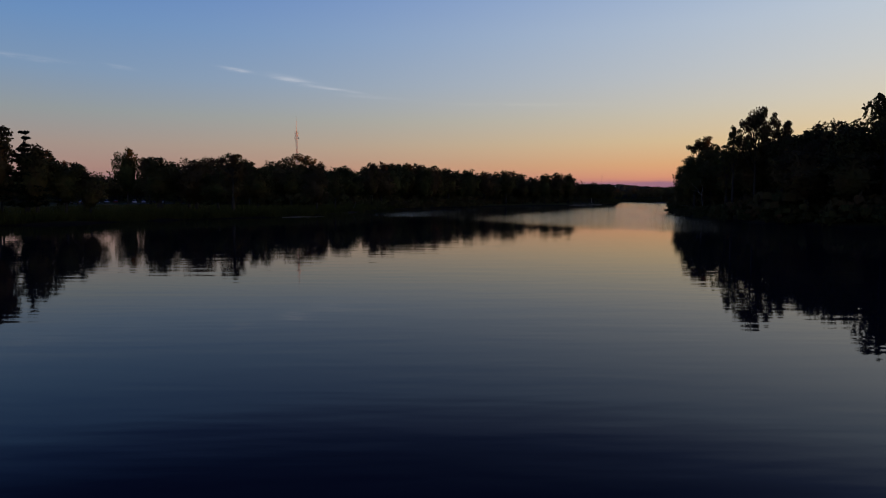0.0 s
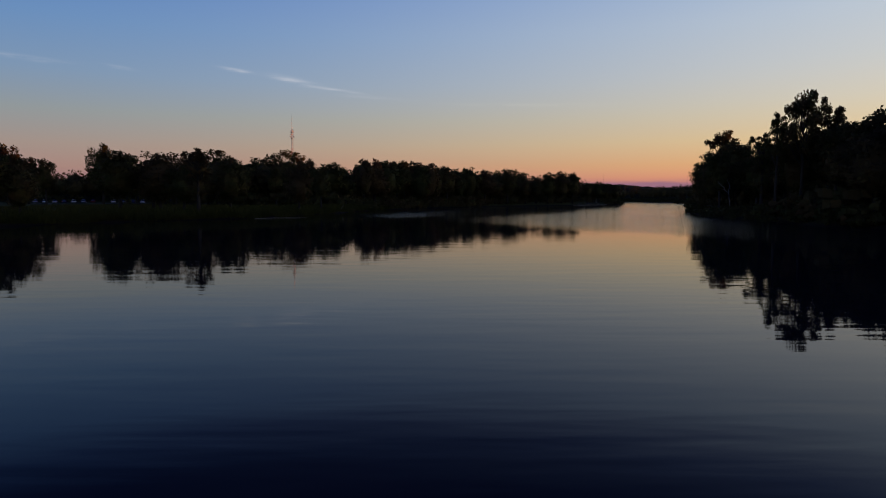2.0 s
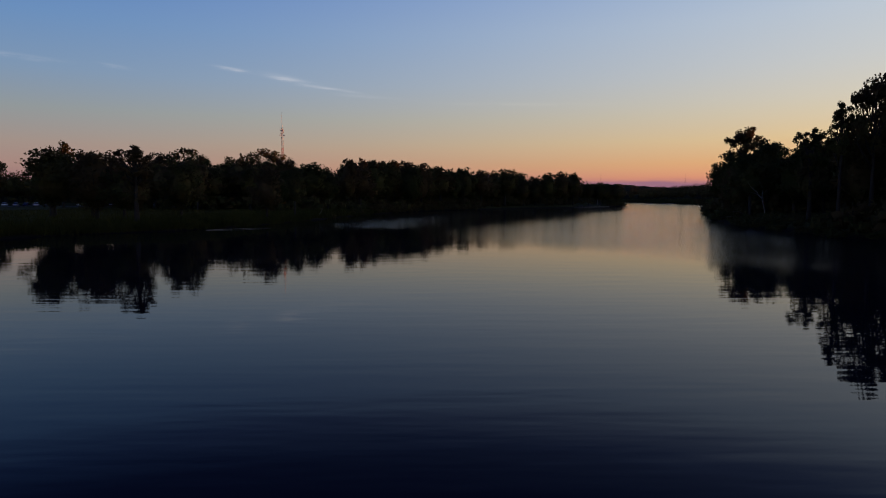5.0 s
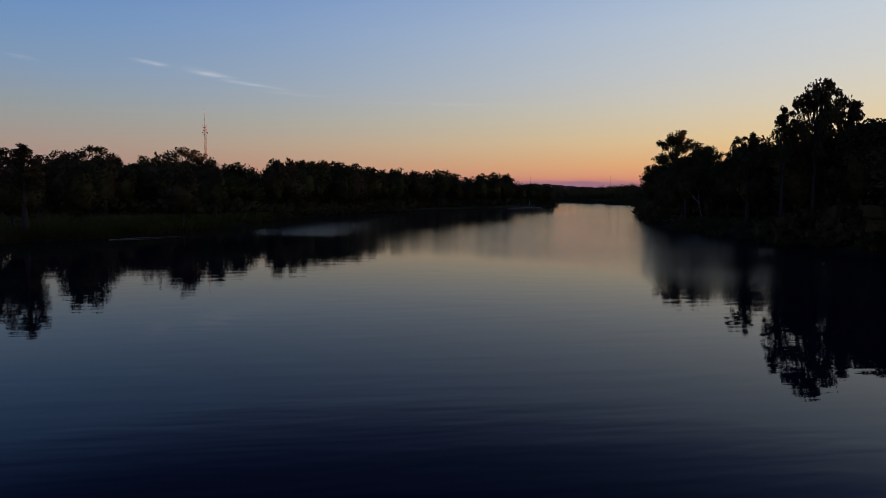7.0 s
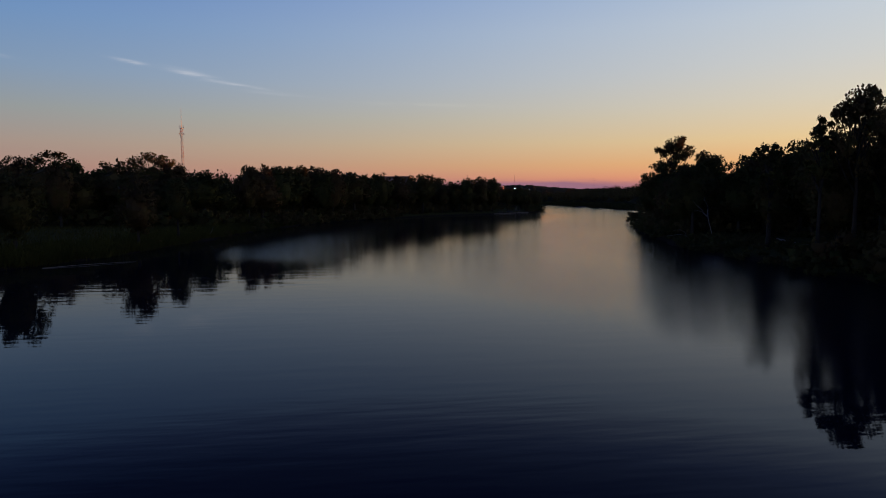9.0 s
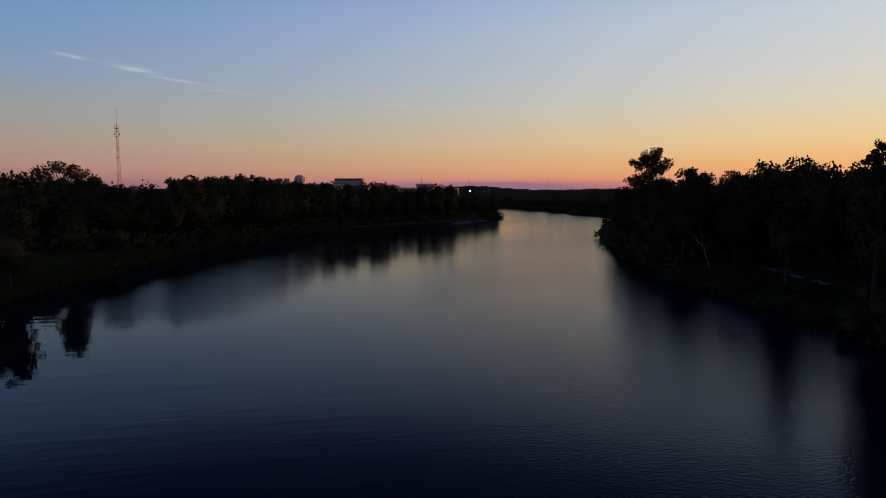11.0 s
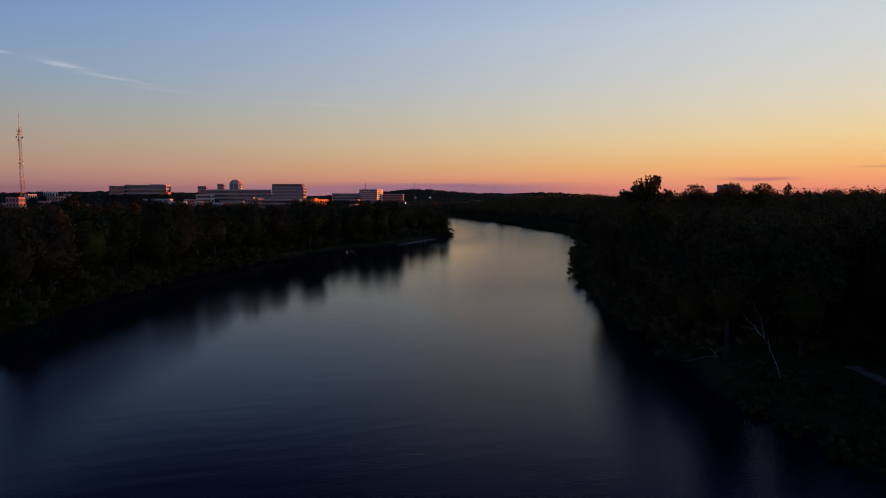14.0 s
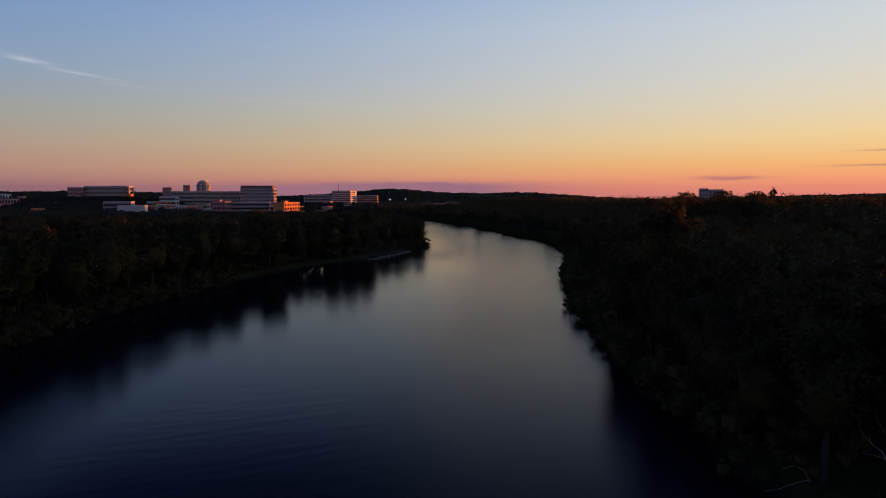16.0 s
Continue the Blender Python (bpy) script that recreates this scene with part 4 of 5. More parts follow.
def building(x, y, turn, w, d, top, storeys, wall, style, label, penthouse=None, cols=10, foot=None, cap=None):
    """A block with its front to local -y: walls, roof with parapet, and windows set into the front and both ends."""
    z = float(gz(x, y)) - 0.3 if foot is None else foot
    h = top - z
    root = empty("building", pose(x, y, z, 0, 0, turn))
    tagged(root, label, "building", group="buildings of the town")
    bm = bmesh.new()
    box(bm, -w / 2, w / 2, -d / 2, d / 2, 0, h - 0.6)
    for a, b, c, e in ((-w / 2, w / 2, -d / 2, -d / 2 + 0.4), (-w / 2, w / 2, d / 2 - 0.4, d / 2), (-w / 2, -w / 2 + 0.4, -d / 2 + 0.4, d / 2 - 0.4), (w / 2 - 0.4, w / 2, -d / 2 + 0.4, d / 2 - 0.4)):
        box(bm, a, b, c, e, h - 0.6, h)
    part("wall", bm, wall, root)
    piece("roof", unit_box("roof", w - 0.9, d - 0.9, 0.25, ROOF), root, 0, 0, h - 0.45)
    sh = (h - 0.8) / storeys
    for s in range(storeys):
        zc = sh * (s + 0.52)
        if style == "ribbon":
            piece("window", unit_box("window", w - 1.6, 0.3, sh * 0.5, GLASS), root, 0, -d / 2 + 0.02, zc)
            for sx_ in (-1, 1):
                piece("window", unit_box("window_end", 0.3, d * 0.55, sh * 0.5, GLASS), root, sx_ * (w / 2 - 0.02), -d * 0.08, zc)
        elif style == "grid":
            for k in range(cols):
                piece("window", unit_box("window", w / cols * 0.5, 0.3, sh * 0.55, GLASS), root, -w / 2 + w / cols * (k + 0.5), -d / 2 + 0.02, zc)
            for k in range(max(2, int(cols * d / w))):
                m = max(2, int(cols * d / w))
                piece("window", unit_box("window_end", 0.3, d / m * 0.5, sh * 0.55, GLASS), root, w / 2 - 0.02, -d / 2 + d / m * (k + 0.5), zc)
    if style == "ribbon":
        piece("cornice", unit_box("cornice", w + 0.5, d + 0.5, 0.9, WHITE, 0.1), root, 0, 0, h - 0.35, 0, "white cornice")
    if penthouse:
        pw, pd, ph, px_ = penthouse
        piece("plant_room", unit_box("plant_room", pw, pd, ph, cap or wall, 0.1), root, px_, 0, h - 0.4 + ph / 2)
    return root


def round_tower(x, y, r, top, storeys):
    """The cylindrical tower: a drum ringed with windows and a narrower crown."""
    z = float(gz(x, y)) - 0.3
    root = empty("building", pose(x, y, z))
    tagged(root, "round grey office tower with a stepped glass crown", "building", group="buildings of the town")
    h = top - z - 7
    for name, rad, z0, z1, m in (("wall", r, 0, h, TOWER), ("crown_drum", r * 0.86, h, h + 5, CONCRETE), ("roof", r * 0.6, h + 5, h + 7, WHITE)):
        bm = bmesh.new()
        bmesh.ops.create_cone(bm, cap_ends=True, segments=28, radius1=rad, radius2=rad * (0.97 if name != "wall" else 1), depth=z1 - z0, matrix=Matrix.Translation((0, 0, (z0 + z1) / 2)))
        part(name, bm, m, root)
    sh = h / storeys
    me = unit_box("tower_window", 2 * math.pi * r / 16 * 0.62, 0.4, sh * 0.55, GLASS)
    for s in range(storeys // 2, storeys):
        for k in range(16):
            a = 360 * k / 16
            piece("window", me, root, math.cos(radians(a)) * r, math.sin(radians(a)) * r, sh * (s + 0.5), a + 90)
    pier = unit_box("pier", 1.5, 1.3, h + 1.5, WHITE, 0.1)
    for a in (205, 250, 292, 338):
        piece("pier", pier, root, math.cos(radians(a)) * r, math.sin(radians(a)) * r, (h + 1.5) / 2, a + 90, "pale upright pier")


round_tower(-4, 1204, 10.5, 53.5, 12)
building(3, 1043, -8, 88, 26, 34.4, 6, CONCRETE, "ribbon", "long pale office block with dark window bands")
building(71, 1023, -14, 44, 26, 38.4, 8, CONCRETE, "grid", "square concrete office block with a brown top storey", (42, 22, 4.2, -1), 16, cap=BROWN)
building(-24, 1100, -8, 9, 9, 44, 9, BRICK, "grid", "narrow brick stair tower", None, 3)
building(-52, 1128, -8, 12, 9, 41, 9, BRICK, "grid", "brick apartment block with rows of windows", None, 4)
building(94, 881, 58, 40, 14, 20.4, 4, SANDSTONE, "grid", "orange brick corner building lit by the low sun", (7, 6, 2.0, -6), 6)
building(54, 893, -10, 44, 18, 20.6, 4, CONCRETE, "ribbon", "low grey building with dark window bands")
building(21, 885, -30, 18, 14, 21.2, 4, BRICK, "grid", "pinkish brick building with a flat roof", (6, 5, 2.4, -3), 5)
building(2, 884, 45, 9, 8, 18.2, 3, TAN, "grid", "small tan house catching the low sun", None, 3)
building(-20, 872, -18, 10, 9, 16.6, 3, WHITE, "grid", "small white-walled building among the trees", None, 3)
building(-56, 762, -6, 23, 13, 18.4, 2, WHITE, "plain", "long white shed with a pale roof")
building(-126, 1114, -10, 58, 24, 41.8, 7, CONCRETE, "ribbon", "long flat-roofed block on the skyline", (20, 12, 1.2, 14))
building(-165, 1108, -10, 18, 18, 40.0, 7, BRICK, "grid", "brick block at the end of the long building", None, 5)
building(-215, 994, -25, 15, 14, 24.4, 4, BRICK, "grid", "pinkish brick building half hidden by trees", None, 4)
building(-178, 1010, -10, 22, 10, 20, 3, CONCRETE, "ribbon", "low grey building half hidden by trees")
building(-90, 930, -10, 30, 12, 21, 3, CONCRETE, "ribbon", "low grey building half hidden by trees")
building(-40, 985, -15, 20, 12, 27, 5, WHITE, "ribbon", "pale office block with dark window bands")
building(206, 1107, -34, 31, 25, 36.8, 8, WHITE, "ribbon", "white office block with dark window bands")
building(165, 1116, -6, 42, 20, 30.4, 6, CONCRETE, "ribbon", "grey office block beside the white one")
building(247, 1122, -20, 32, 16, 29.6, 6, BRICK, "ribbon", "reddish block with a lit end wall")
building(386, 1162, -15, 22, 14, 16.4, 3, BRICK, "grid", "low building with a red roof among trees", None, 6)
building(423, 1203, -15, 20, 14, 19.2, 3, BRICK, "grid", "low building with a red roof among trees", None, 6)
building(437, 583, -35, 7, 8, 33.6, 8, CONCRETE, "grid", "dark apartment tower above the dark trees", None, 3, foot=6)
building(459, 592, -35, 12, 10, 33.0, 8, CONCRETE, "grid", "dark apartment block above the dark trees", None, 4, foot=6)
building(-167, 690, -12, 10, 9, 22.0, 5, BRICK, "grid", "reddish building at the foot of the radio mast", None, 4)

HOUSE_RNG = np.random.default_rng(17)
for k in range(46):
    a = radians(HOUSE_RNG.uniform(-15, 13) if k < 24 else HOUSE_RNG.uniform(-5, 8))
    r = HOUSE_RNG.uniform(865, 1070) if k < 24 else HOUSE_RNG.uniform(862, 985)
    x, y = math.sin(a) * r, math.cos(a) * r
    base_z, _ = town_canopy(math.degrees(a), r)
    w = HOUSE_RNG.uniform(7, 16)
    building(x, y, HOUSE_RNG.uniform(-35, 50), w, HOUSE_RNG.uniform(7, 11), base_z + HOUSE_RNG.uniform(2.5, 5.5), 4, (BRICK, SANDSTONE, WHITE, BRICK)[k % 4], "grid",
             ("brick house half hidden by trees", "orange brick house half hidden by trees", "white house half hidden by trees", "reddish house half hidden by trees")[k % 4], None, 4)


def lattice_mast(x, y, top, half, label):
    """A three-legged radio mast in red and white bands, with dishes, platforms and a whip on top."""
    z = float(gz(x, y)) - 0.2
    root = empty("radio_mast", pose(x, y, z, 0, 0, 12))
    tagged(root, label, "radio mast")
    H = top - z
    body = H * 0.80
    bays = 26

    def corner(k, f):
        a = 2 * math.pi * k / 3 + 0.4
        r = half * (1 - 0.52 * min(1, f / 0.66)) if f < 0.66 else half * 0.42
        return Vector((math.cos(a) * r, math.sin(a) * r, f * body))

    for b in range(0, bays, 2):
        verts, faces = [], []
        for i in (b, b + 1):
            f0, f1 = i / bays, (i + 1) / bays
            for k in range(3):
                tube(verts, faces, [corner(k, f0), corner(k, f1)], [0.10, 0.10], 5)
                tube(verts, faces, [corner(k, f0), corner((k + 1) % 3, f1)], [0.045, 0.045], 4)
                tube(verts, faces, [corner((k + 1) % 3, f0), corner(k, f1)], [0.045, 0.045], 4)
                tube(verts, faces, [corner(k, f1), corner((k + 1) % 3, f1)], [0.06, 0.06], 4)
        red = (b // 4) % 2 == 0
        child("mast_section", mesh_of("mast_section", verts, faces, RED if red else PALEPAINT), root, "red lattice section" if red else "white lattice section")
    for f in (0.645, 0.995):
        bm = bmesh.new()
        bmesh.ops.create_cone(bm, cap_ends=True, segments=12, radius1=half * 0.62, radius2=half * 0.62, depth=0.35, matrix=Matrix.Translation((0, 0, f * body)))
        part("platform", bm, STEEL, root)
    verts, faces = [], []
    tube(verts, faces, [(0, 0, body), (0, 0, body + H * 0.11), (0, 0, H)], [0.22, 0.16, 0.07], 6)
    child("whip_antenna", mesh_of("whip_antenna", verts, faces, STEEL), root)
    for k, (f, a, r) in enumerate(((0.93, 30, 0.9), (0.93, 205, 0.9), (0.965, 120, 0.6), (0.965, 300, 0.6), (0.90, 250, 0.6))):
        bm = bmesh.new()
        bmesh.ops.create_cone(bm, cap_ends=True, segments=14, radius1=r * 0.35, radius2=r, depth=0.7, matrix=pose(0, 0, 0, 0, 90, 0))
        ob = part("dish", bm, PALEPAINT, root)
        ob.matrix_basis = pose(math.cos(radians(a)) * 1.9, math.sin(radians(a)) * 1.9, f * body, 0, 0, a)
    verts, faces = [], []
    for k in range(4):
        a = k * math.pi / 2 + 0.3
        p = Vector((math.cos(a) * 1.9, math.sin(a) * 1.9, body + 1))
        tube(verts, faces, [(0, 0, body + 1), p], [0.06, 0.06], 4)
        tube(verts, faces, [p - Vector((0, 0, 1.8)), p + Vector((0, 0, 1.8))], [0.12, 0.12], 5)
    child("panel_antennas", mesh_of("panel_antennas", verts, faces, PALEPAINT), root)


lattice_mast(-156.1, 670.6, 91.5, 2.7, "tall red and white lattice radio mast with dishes")


def thin_mast(x, y, foot, top, r, label):
    root = empty("antenna_mast", pose(x, y, foot))
    tagged(root, label, "antenna")
    verts, faces = [], []
    tube(verts, faces, [(0, 0, 0), (0, 0, (top - foot) * 0.6), (0, 0, top - foot)], [r, r * 0.75, r * 0.35], 6)
    child("pole", mesh_of("pole", verts, faces, DARKSTEEL), root)
    verts, faces = [], []
    for f in (0.55, 0.72, 0.88):
        tube(verts, faces, [(-1.0, 0, (top - foot) * f), (1.0, 0, (top - foot) * f)], [0.12, 0.12], 4)
    child("cross_arms", mesh_of("cross_arms", verts, faces, DARKSTEEL), root)


thin_mast(195.5, 1103, 36.0, 48.5, 0.42, "steel antenna mast on the white office roof")
thin_mast(567, 1466, float(gz(567, 1466)), 62, 0.24, "thin steel antenna mast beyond the woods")
thin_mast(330, 1300, float(gz(330, 1300)), 56, 0.22, "thin steel antenna mast behind the town")


def street_lamp(x, y, top, r, label):
    z = float(gz(x, y)) - 0.1
    root = empty("street_lamp", pose(x, y, z))
    tagged(root, label, "street lamp", group="lit lamps by the river road")
    verts, faces = [], []
    tube(verts, faces, [(0, 0, 0), (0, 0, (top - z) * 0.9), (0, -0.4, top - z - 0.3), (0, -1.2, top - z)], [0.2, 0.14, 0.1, 0.08], 6)
    child("post", mesh_of("post", verts, faces, DARKSTEEL), root)
    bm = bmesh.new()
    bmesh.ops.create_uvsphere(bm, u_segments=10, v_segments=6, radius=r, matrix=pose(0, -1.3, top - z - 0.2) @ Matrix.Diagonal((1, 1, 0.7, 1)))
    part("lamp_head", bm, LAMP, root, "lit white lamp glass")


street_lamp(250, 994, 23.6, 0.75, "tall floodlight with a bright white head")
street_lamp(285, 1036, 23.8, 0.5, "tall floodlight with a bright white head")
street_lamp(211, 900, 16.5, 0.35, "street lamp with a bright white head")

# ---- the landing stage and its flagpole ----
dock_root = empty("dock", pose(75.4, 363.2, 0.0, 0, 0, math.degrees(math.atan2(33.0, 25.6))))
tagged(dock_root, "long low wooden landing stage along the wooded shore", "dock")
bm = bmesh.new()
box(bm, 0, 42, 0.1, 0.28, 0.12, 0.34), box(bm, 0, 42, 2.3, 2.48, 0.12, 0.34)
part("joist", bm, PLANK, dock_root)
plank_me = unit_box("plank", 0.235, 2.7, 0.05, DECK, 0.008)
for k in range(168):
    piece("plank", plank_me, dock_root, 0.125 + 0.25 * k, 1.3, 0.37)
post_v, post_f = [], []
tube(post_v, post_f, [(0, 0, -1.5), (0, 0, 0.5), (0, 0, 0.95)], [0.13, 0.12, 0.11], 8)
post_me = mesh_of("post", post_v, post_f, BARK)
for k in range(8):
    piece("post", post_me, dock_root, 0.4 + 5.88 * k, -0.05, 0)
for k in range(8):
    piece("post", post_me, dock_root, 0.4 + 5.88 * k, 2.65, 0)
flag = empty("flagpole", pose(101.0, 424.5, float(gz(101.0, 424.5)) - 0.1))
tagged(flag, "bare white flagpole beside the landing stage", "flagpole")
verts, faces = [], []
tube(verts, faces, [(0, 0, 0), (0, 0, 4), (0, 0, 8.2)], [0.16, 0.13, 0.08], 8)
child("pole", mesh_of("pole", verts, faces, PALEPAINT, True), flag)
bm = bmesh.new()
bmesh.ops.create_uvsphere(bm, u_segments=8, v_segments=6, radius=0.16, matrix=pose(0, 0, 8.3))
part("finial", bm, PALEPAINT, flag)


def rowing_boat(x, y, turn):
    """An upturned-hull rack boat: a slim shell lying keel up on two trestles."""
    z = float(gz(x, y))
    root = empty("rowing_boat", pose(x, y, z, 0, 0, turn))
    tagged(root, "grey rowing boat lying keel up on trestles", "boat", group="boats by the landing stage")
    verts, faces, n = [], [], 9
    for i in range(n):
        f = i / (n - 1) * 2 - 1
        half = 0.62 * (1 - abs(f) ** 2.4) + 0.02
        for k in range(7):
            a = math.pi * k / 6
            verts.append((f * 2.3, math.cos(a) * half, 0.55 + math.sin(a) * (0.5 - 0.12 * abs(f)) * (half / 0.64)))
    for i in range(n - 1):
        for k in range(6):
            a = i * 7 + k
            faces.append((a, a + 1, a + 8, a + 7))
    child("hull", mesh_of("hull", verts, faces, HULL, True), root)
    for s in (-1.1, 1.1):
        bm = bmesh.new()
        box(bm, s - 0.05, s + 0.05, -0.75, 0.75, 0.45, 0.57)
        box(bm, s - 0.05, s + 0.05, -0.7, -0.6, -0.1, 0.45), box(bm, s - 0.05, s + 0.05, 0.6, 0.7, -0.1, 0.45)
        part("trestle", bm, PLANK, root)


for k in range(3):
    rowing_boat(80.0 + 6.6 * k, 376.5 + 7.8 * k, 138 + 5 * (k % 3))


def mud_bar(x, y, turn, long, wide, high):
    """A low bar of mud and stones showing above the shallow upper reach."""
    verts, faces, n, m = [], [], 25, 9
    for i in range(n):
        u = i / (n - 1) * 2 - 1
        for j in range(m):
            v = j / (m - 1) * 2 - 1
            edge = max(0.0, 1 - u * u - v * v * (1 + 0.4 * math.sin(5 * u)))
            verts.append((u * long / 2, v * wide / 2 + 0.8 * math.sin(4 * u), -0.25 + (high + 0.25) * edge ** 0.6 + 0.06 * math.sin(9 * u + 7 * v)))
    for i in range(n - 1):
        for j in range(m - 1):
            a = i * m + j
            faces.append((a, a + m, a + m + 1, a + 1))
    ob = tagged(new("mud_bar", mesh_of("mud_bar", verts, faces, MUD, True)), "low dark mud bar in the shallow upper reach", "mud bar")
    ob.matrix_basis = pose(x, y, 0, 0, 0, turn)


mud_bar(214, 606, 40, 34, 9, 0.7)
mud_bar(199, 622, 30, 16, 4, 0.35)


# ---- driftwood, dead trees and the footpath ----
def dead_wood(name, label, x, y, limbs):
    """Bare bleached limbs; each limb: points from its foot, and the girth at its foot."""
    z = float(gz(x, y)) if name != "driftwood_log" else 0.0
    root = empty(name, pose(x, y, z))
    tagged(root, label, "dead tree" if name == "dead_tree" else "driftwood")
    for i, (girth, pts) in enumerate(limbs):
        verts, faces = [], []
        n = len(pts)
        tube(verts, faces, pts, [girth * 0.6 * (1 - 0.8 * k / (n - 1)) for k in range(n)], 6)
        child("trunk" if i == 0 else "limb", mesh_of("limb", verts, faces, DEAD, True), root)


dead_wood("dead_tree", "leaning bleached dead tree with forked bare limbs", 62.8, 150.4, (
    (0.12, ((0, 0, -0.3), (0.2, 1.2, 1.8), (0.6, 2.6, 3.2), (0.9, 3.6, 4.0))),
    (0.11, ((0.9, 3.5, 3.9), (0.4, 4.1, 4.6), (0.5, 4.5, 5.1), (-0.1, 4.9, 5.6), (0.0, 5.2, 6.2))),
    (0.10, ((0.9, 3.5, 3.9), (1.3, 4.3, 4.8), (1.8, 4.9, 5.5), (1.7, 5.3, 6.3))),
    (0.07, ((0.4, 2.2, 2.8), (0.8, 2.9, 3.7), (0.9, 3.2, 4.5))),
    (0.06, ((0.4, 4.2, 4.7), (-0.5, 4.5, 5.0), (-1.2, 4.8, 5.1))),
    (0.05, ((0.0, 4.8, 5.5), (-0.6, 5.1, 6.2), (-0.9, 5.4, 7.1))),
    (0.05, ((1.7, 5.2, 6.1), (1.4, 5.6, 6.9), (1.6, 5.9, 7.6))),
    (0.04, ((1.3, 4.3, 4.8), (2.1, 4.5, 5.2), (2.6, 4.8, 6.0)))))
dead_wood("fallen_branch", "bleached fallen branch lying over the shallow water", 62.9, 160.9, (
    (0.10, ((1.4, 0.3, 0.1), (0.6, 0, 0.55), (-0.8, -0.2, 0.7), (-2.6, -0.2, 0.45), (-4.0, 0.1, 0.35))),
    (0.08, ((1.2, 0.2, 0.3), (0.9, 0.6, 1.1), (0.2, 0.9, 1.5), (-1.0, 0.9, 1.45), (-1.6, 0.6, 1.3))),
    (0.06, ((1.1, 0.4, 0.9), (1.7, 0.9, 1.6), (2.2, 1.2, 2.2)))))
dead_wood("fallen_branch", "pale curved branch standing out of the rank grass", -25.6, 180.0, (
    (0.13, ((-2.6, 0, 0.1), (-1.4, 0, 0.2), (-0.5, 0, 0.7), (0.1, 0, 1.5), (0.35, 0, 2.3))),
    (0.09, ((-1.6, 0, 0.2), (-2.4, 0.3, 0.7), (-2.9, 0.5, 1.3)))))
dead_wood("driftwood_log", "long pale log floating at the water's edge", -29.0, 132.5, (
    (0.07, ((-4.4, -3.4, 0.03), (-1.5, -1.0, 0.1), (1.5, 1.3, 0.09), (3.6, 3.2, 0.04))),))
dead_wood("dead_tree", "pale bare trunk standing among the dark trees", 86.0, 150.0, (
    (0.14, ((0, 0, -0.2), (0.2, 0.3, 4), (-0.2, 0.6, 8), (0.3, 1.0, 11.5))),
    (0.07, ((0.0, 0.5, 7), (0.7, 0.9, 8.6), (0.9, 1.2, 10.4)))))

pts = [(69.2, 135.5), (70.3, 140.0), (71.4, 144.0), (72.6, 148.0), (74.2, 152.5)]
verts, faces = [], []
for i in range((len(pts) - 1) * 6 + 1):
    f = i / 6
    k = min(int(f), len(pts) - 2)
    p = Vector(pts[k]).lerp(Vector(pts[k + 1]), f - k)
    q = (Vector(pts[k + 1]) - Vector(pts[k])).normalized()
    wid = 0.7 + 0.14 * math.sin(i * 1.7)
    for s in (-1, -0.3, 0.3, 1):
        x, y = p.x - q.y * s * wid, p.y + q.x * s * wid
        verts.append((x, y, float(gz(x, y)) + (0.06 if abs(s) < 0.5 else 0.035)))
    if i:
        a = 4 * i
        faces += [(a - 4 + j, a - 3 + j, a + 1 + j, a + j) for j in range(3)]
tagged(new("footpath", mesh_of("footpath", verts, faces, DIRT, True)), "pale trodden dirt footpath under the trees", "path", kind="structure")

# ---- the car park ----
verts, faces = [], []
for j in range(6):
    for i in range(22):
        x, y = -182 + 4 * i, 264 + 4.4 * j
        verts.append((x, y, float(gz(x, y)) + 0.07))
for j in range(5):
    for i in range(21):
        a = j * 22 + i
        faces.append((a, a + 1, a + 23, a + 22))
tagged(new("car_park", mesh_of("car_park", verts, faces, ASPHALT, True)), "asphalt car park behind the grass bank", "car park", kind="structure")


def extrude_profile(profile, half, material, name, parent, inset=0.0):
    bm = bmesh.new()
    a = [bm.verts.new((x, -half + inset * (z > 0.9), z)) for x, z in profile]
    b = [bm.verts.new((x, half - inset * (z > 0.9), z)) for x, z in profile]
    bm.faces.new(a), bm.faces.new(b[::-1])
    for i in range(len(a)):
        j = (i + 1) % len(a)
        bm.faces.new((a[j], a[i], b[i], b[j]))
    bmesh.ops.recalc_face_normals(bm, faces=bm.faces)
    return part(name, bm, material, parent)


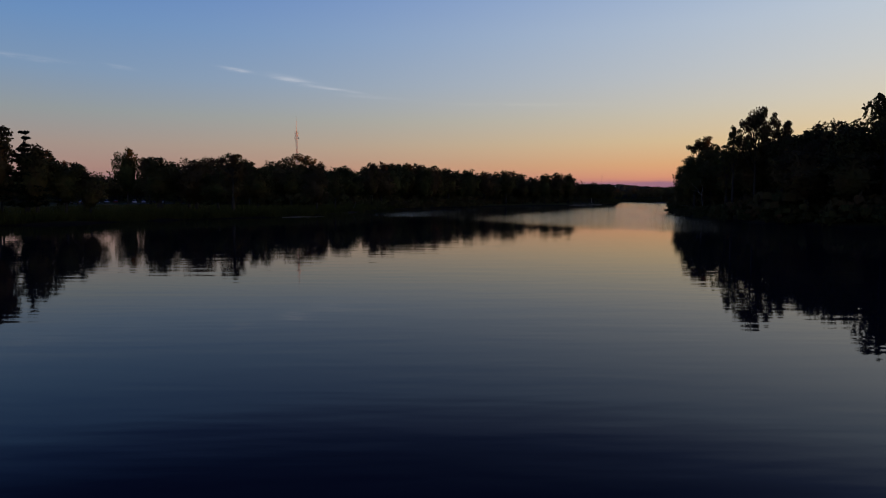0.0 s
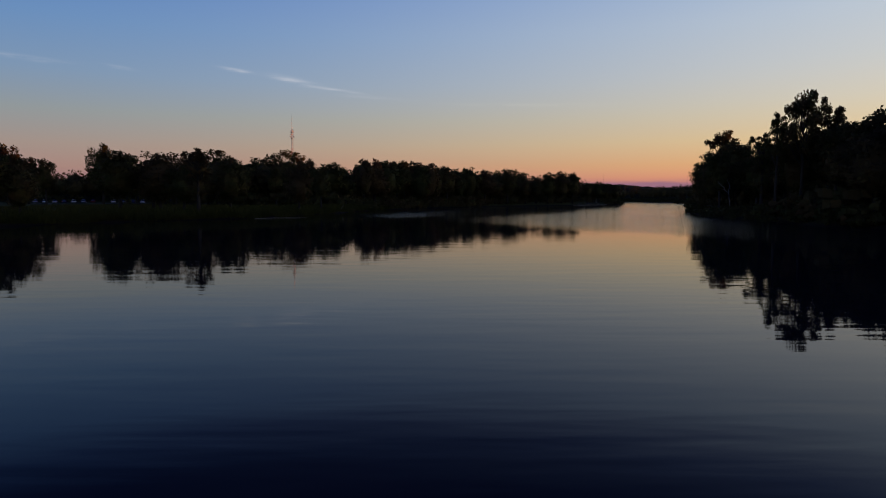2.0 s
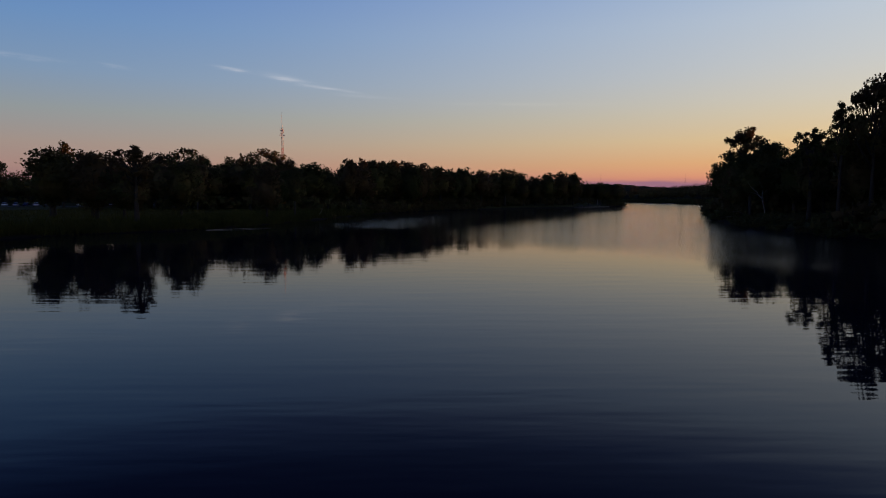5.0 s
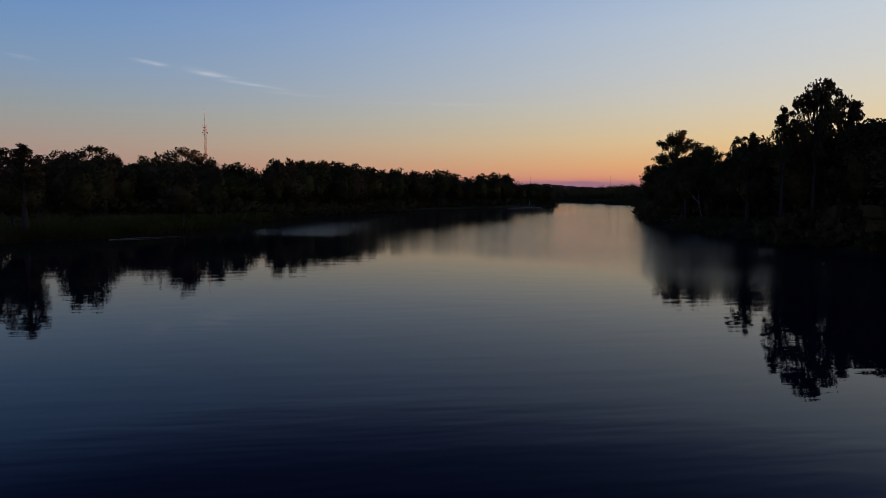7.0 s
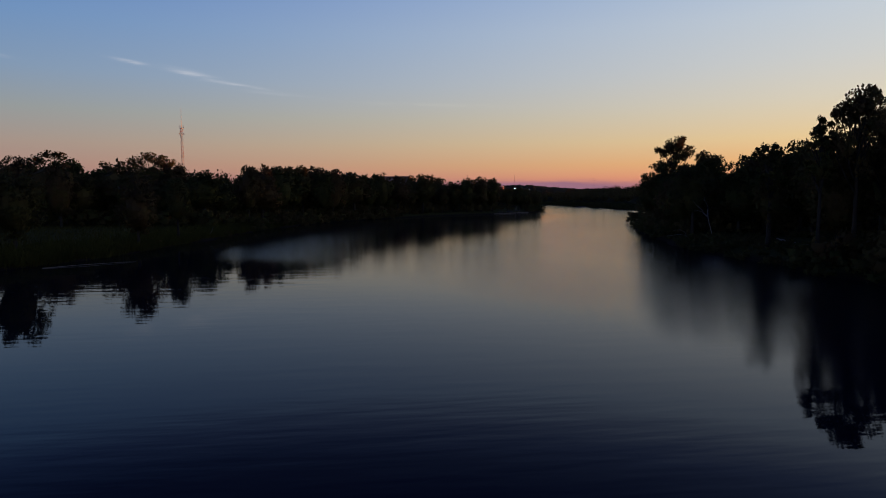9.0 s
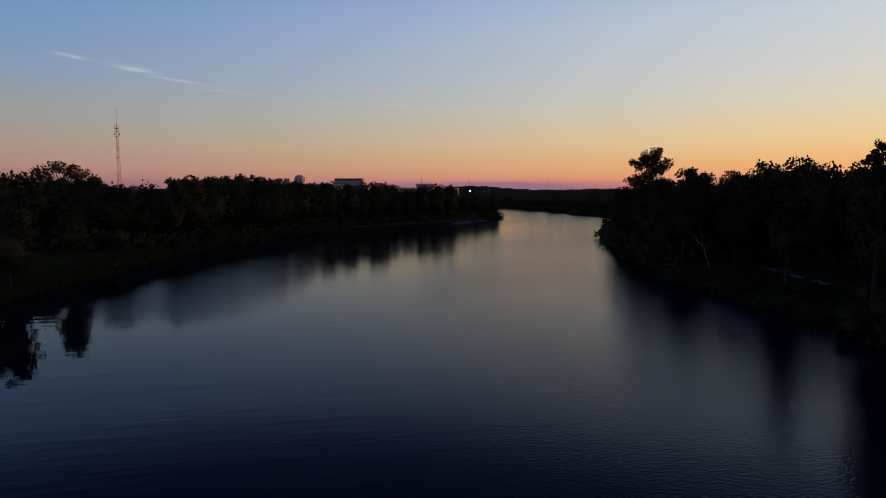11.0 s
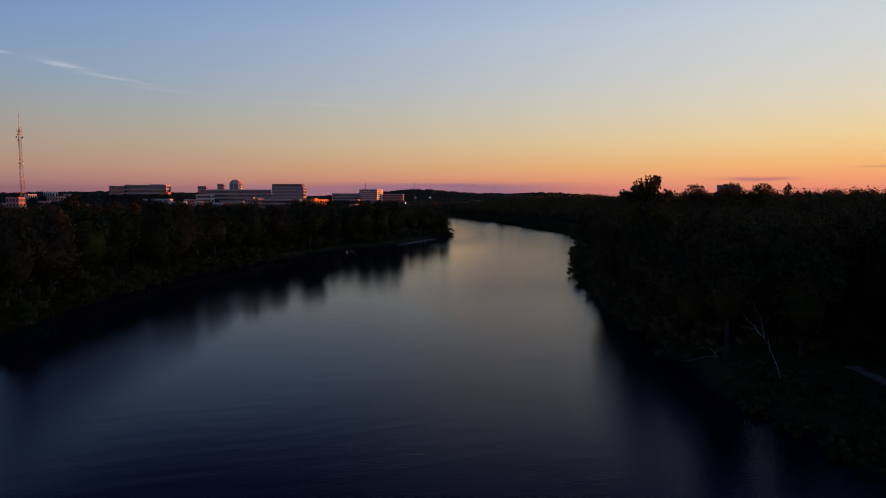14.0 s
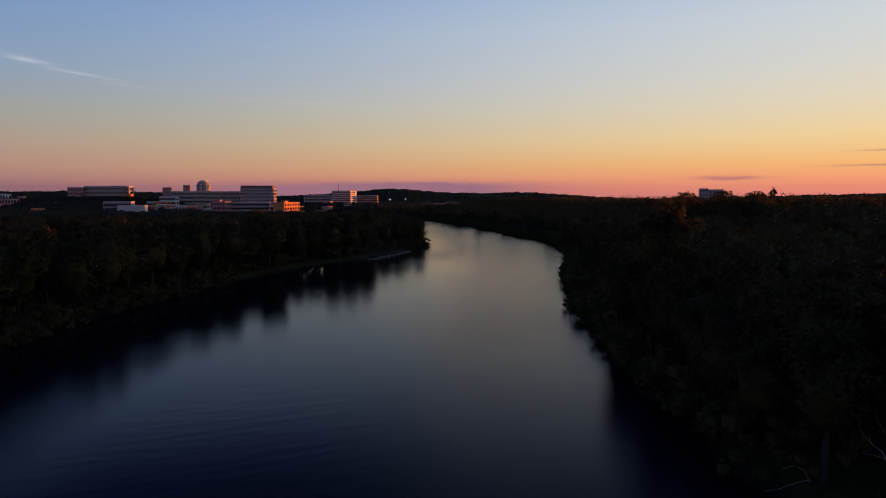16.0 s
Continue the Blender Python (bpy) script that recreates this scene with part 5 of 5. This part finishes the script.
def make_car(paint, label):
    root = empty("car")
    tagged(root, label, "car", group="parked cars")
    extrude_profile([(-2.2, 0.35), (2.15, 0.35), (2.22, 0.62), (2.05, 0.82), (1.15, 0.92), (-1.6, 0.95), (-2.15, 0.9), (-2.25, 0.6)], 0.88, paint, "body", root)
    extrude_profile([(1.1, 0.925), (0.35, 1.40), (-1.05, 1.42), (-1.75, 0.955)], 0.78, GLASS, "windows", root, 0.12)
    extrude_profile([(0.40, 1.385), (0.30, 1.46), (-1.0, 1.48), (-1.12, 1.40)], 0.67, paint, "roof", root, 0.03)
    for x in (-1.35, 1.35):
        for s in (-1, 1):
            bm = bmesh.new()
            bmesh.ops.create_cone(bm, cap_ends=True, segments=16, radius1=0.33, radius2=0.33, depth=0.22, matrix=pose(x, s * 0.80, 0.33, 90))
            wheel = part("wheel", bm, RUBBER, root)
            bm = bmesh.new()
            bmesh.ops.create_cone(bm, cap_ends=True, segments=12, radius1=0.2, radius2=0.2, depth=0.02, matrix=pose(x, s * 0.92, 0.33, 90))
            part("rim", bm, STEEL, wheel)
    for s in (-1, 1):
        piece("headlight", unit_box("headlight", 0.1, 0.32, 0.13, WHITECAR), root, 2.16, s * 0.62, 0.7)
        piece("tail_light", unit_box("tail_light", 0.06, 0.3, 0.14, RED), root, -2.2, s * 0.65, 0.75)
    return root


CAR_RNG = np.random.default_rng(8)
firsts = [make_car(p, l) for p, l in ((SILVER, "silver car parked on the asphalt"), (WHITECAR, "white car parked on the asphalt"), (BLUECAR, "dark blue car parked on the asphalt"), (REDCAR, "dark red car parked on the asphalt"))]
used = set()
for k, x in enumerate(np.arange(-167, -104, 4.0)):
    if k in (7, 12):
        continue
    i = (0, 1, 0, 2, 1, 0, 3)[k % 7]
    y = 273 + CAR_RNG.uniform(-0.4, 0.4)
    m = pose(x, y, float(gz(x, y)) + 0.08, 0, 0, 118 + CAR_RNG.uniform(-3, 3))
    if i not in used:
        firsts[i].matrix_basis = m
        used.add(i)
    else:
        copy_thing(firsts[i], m)
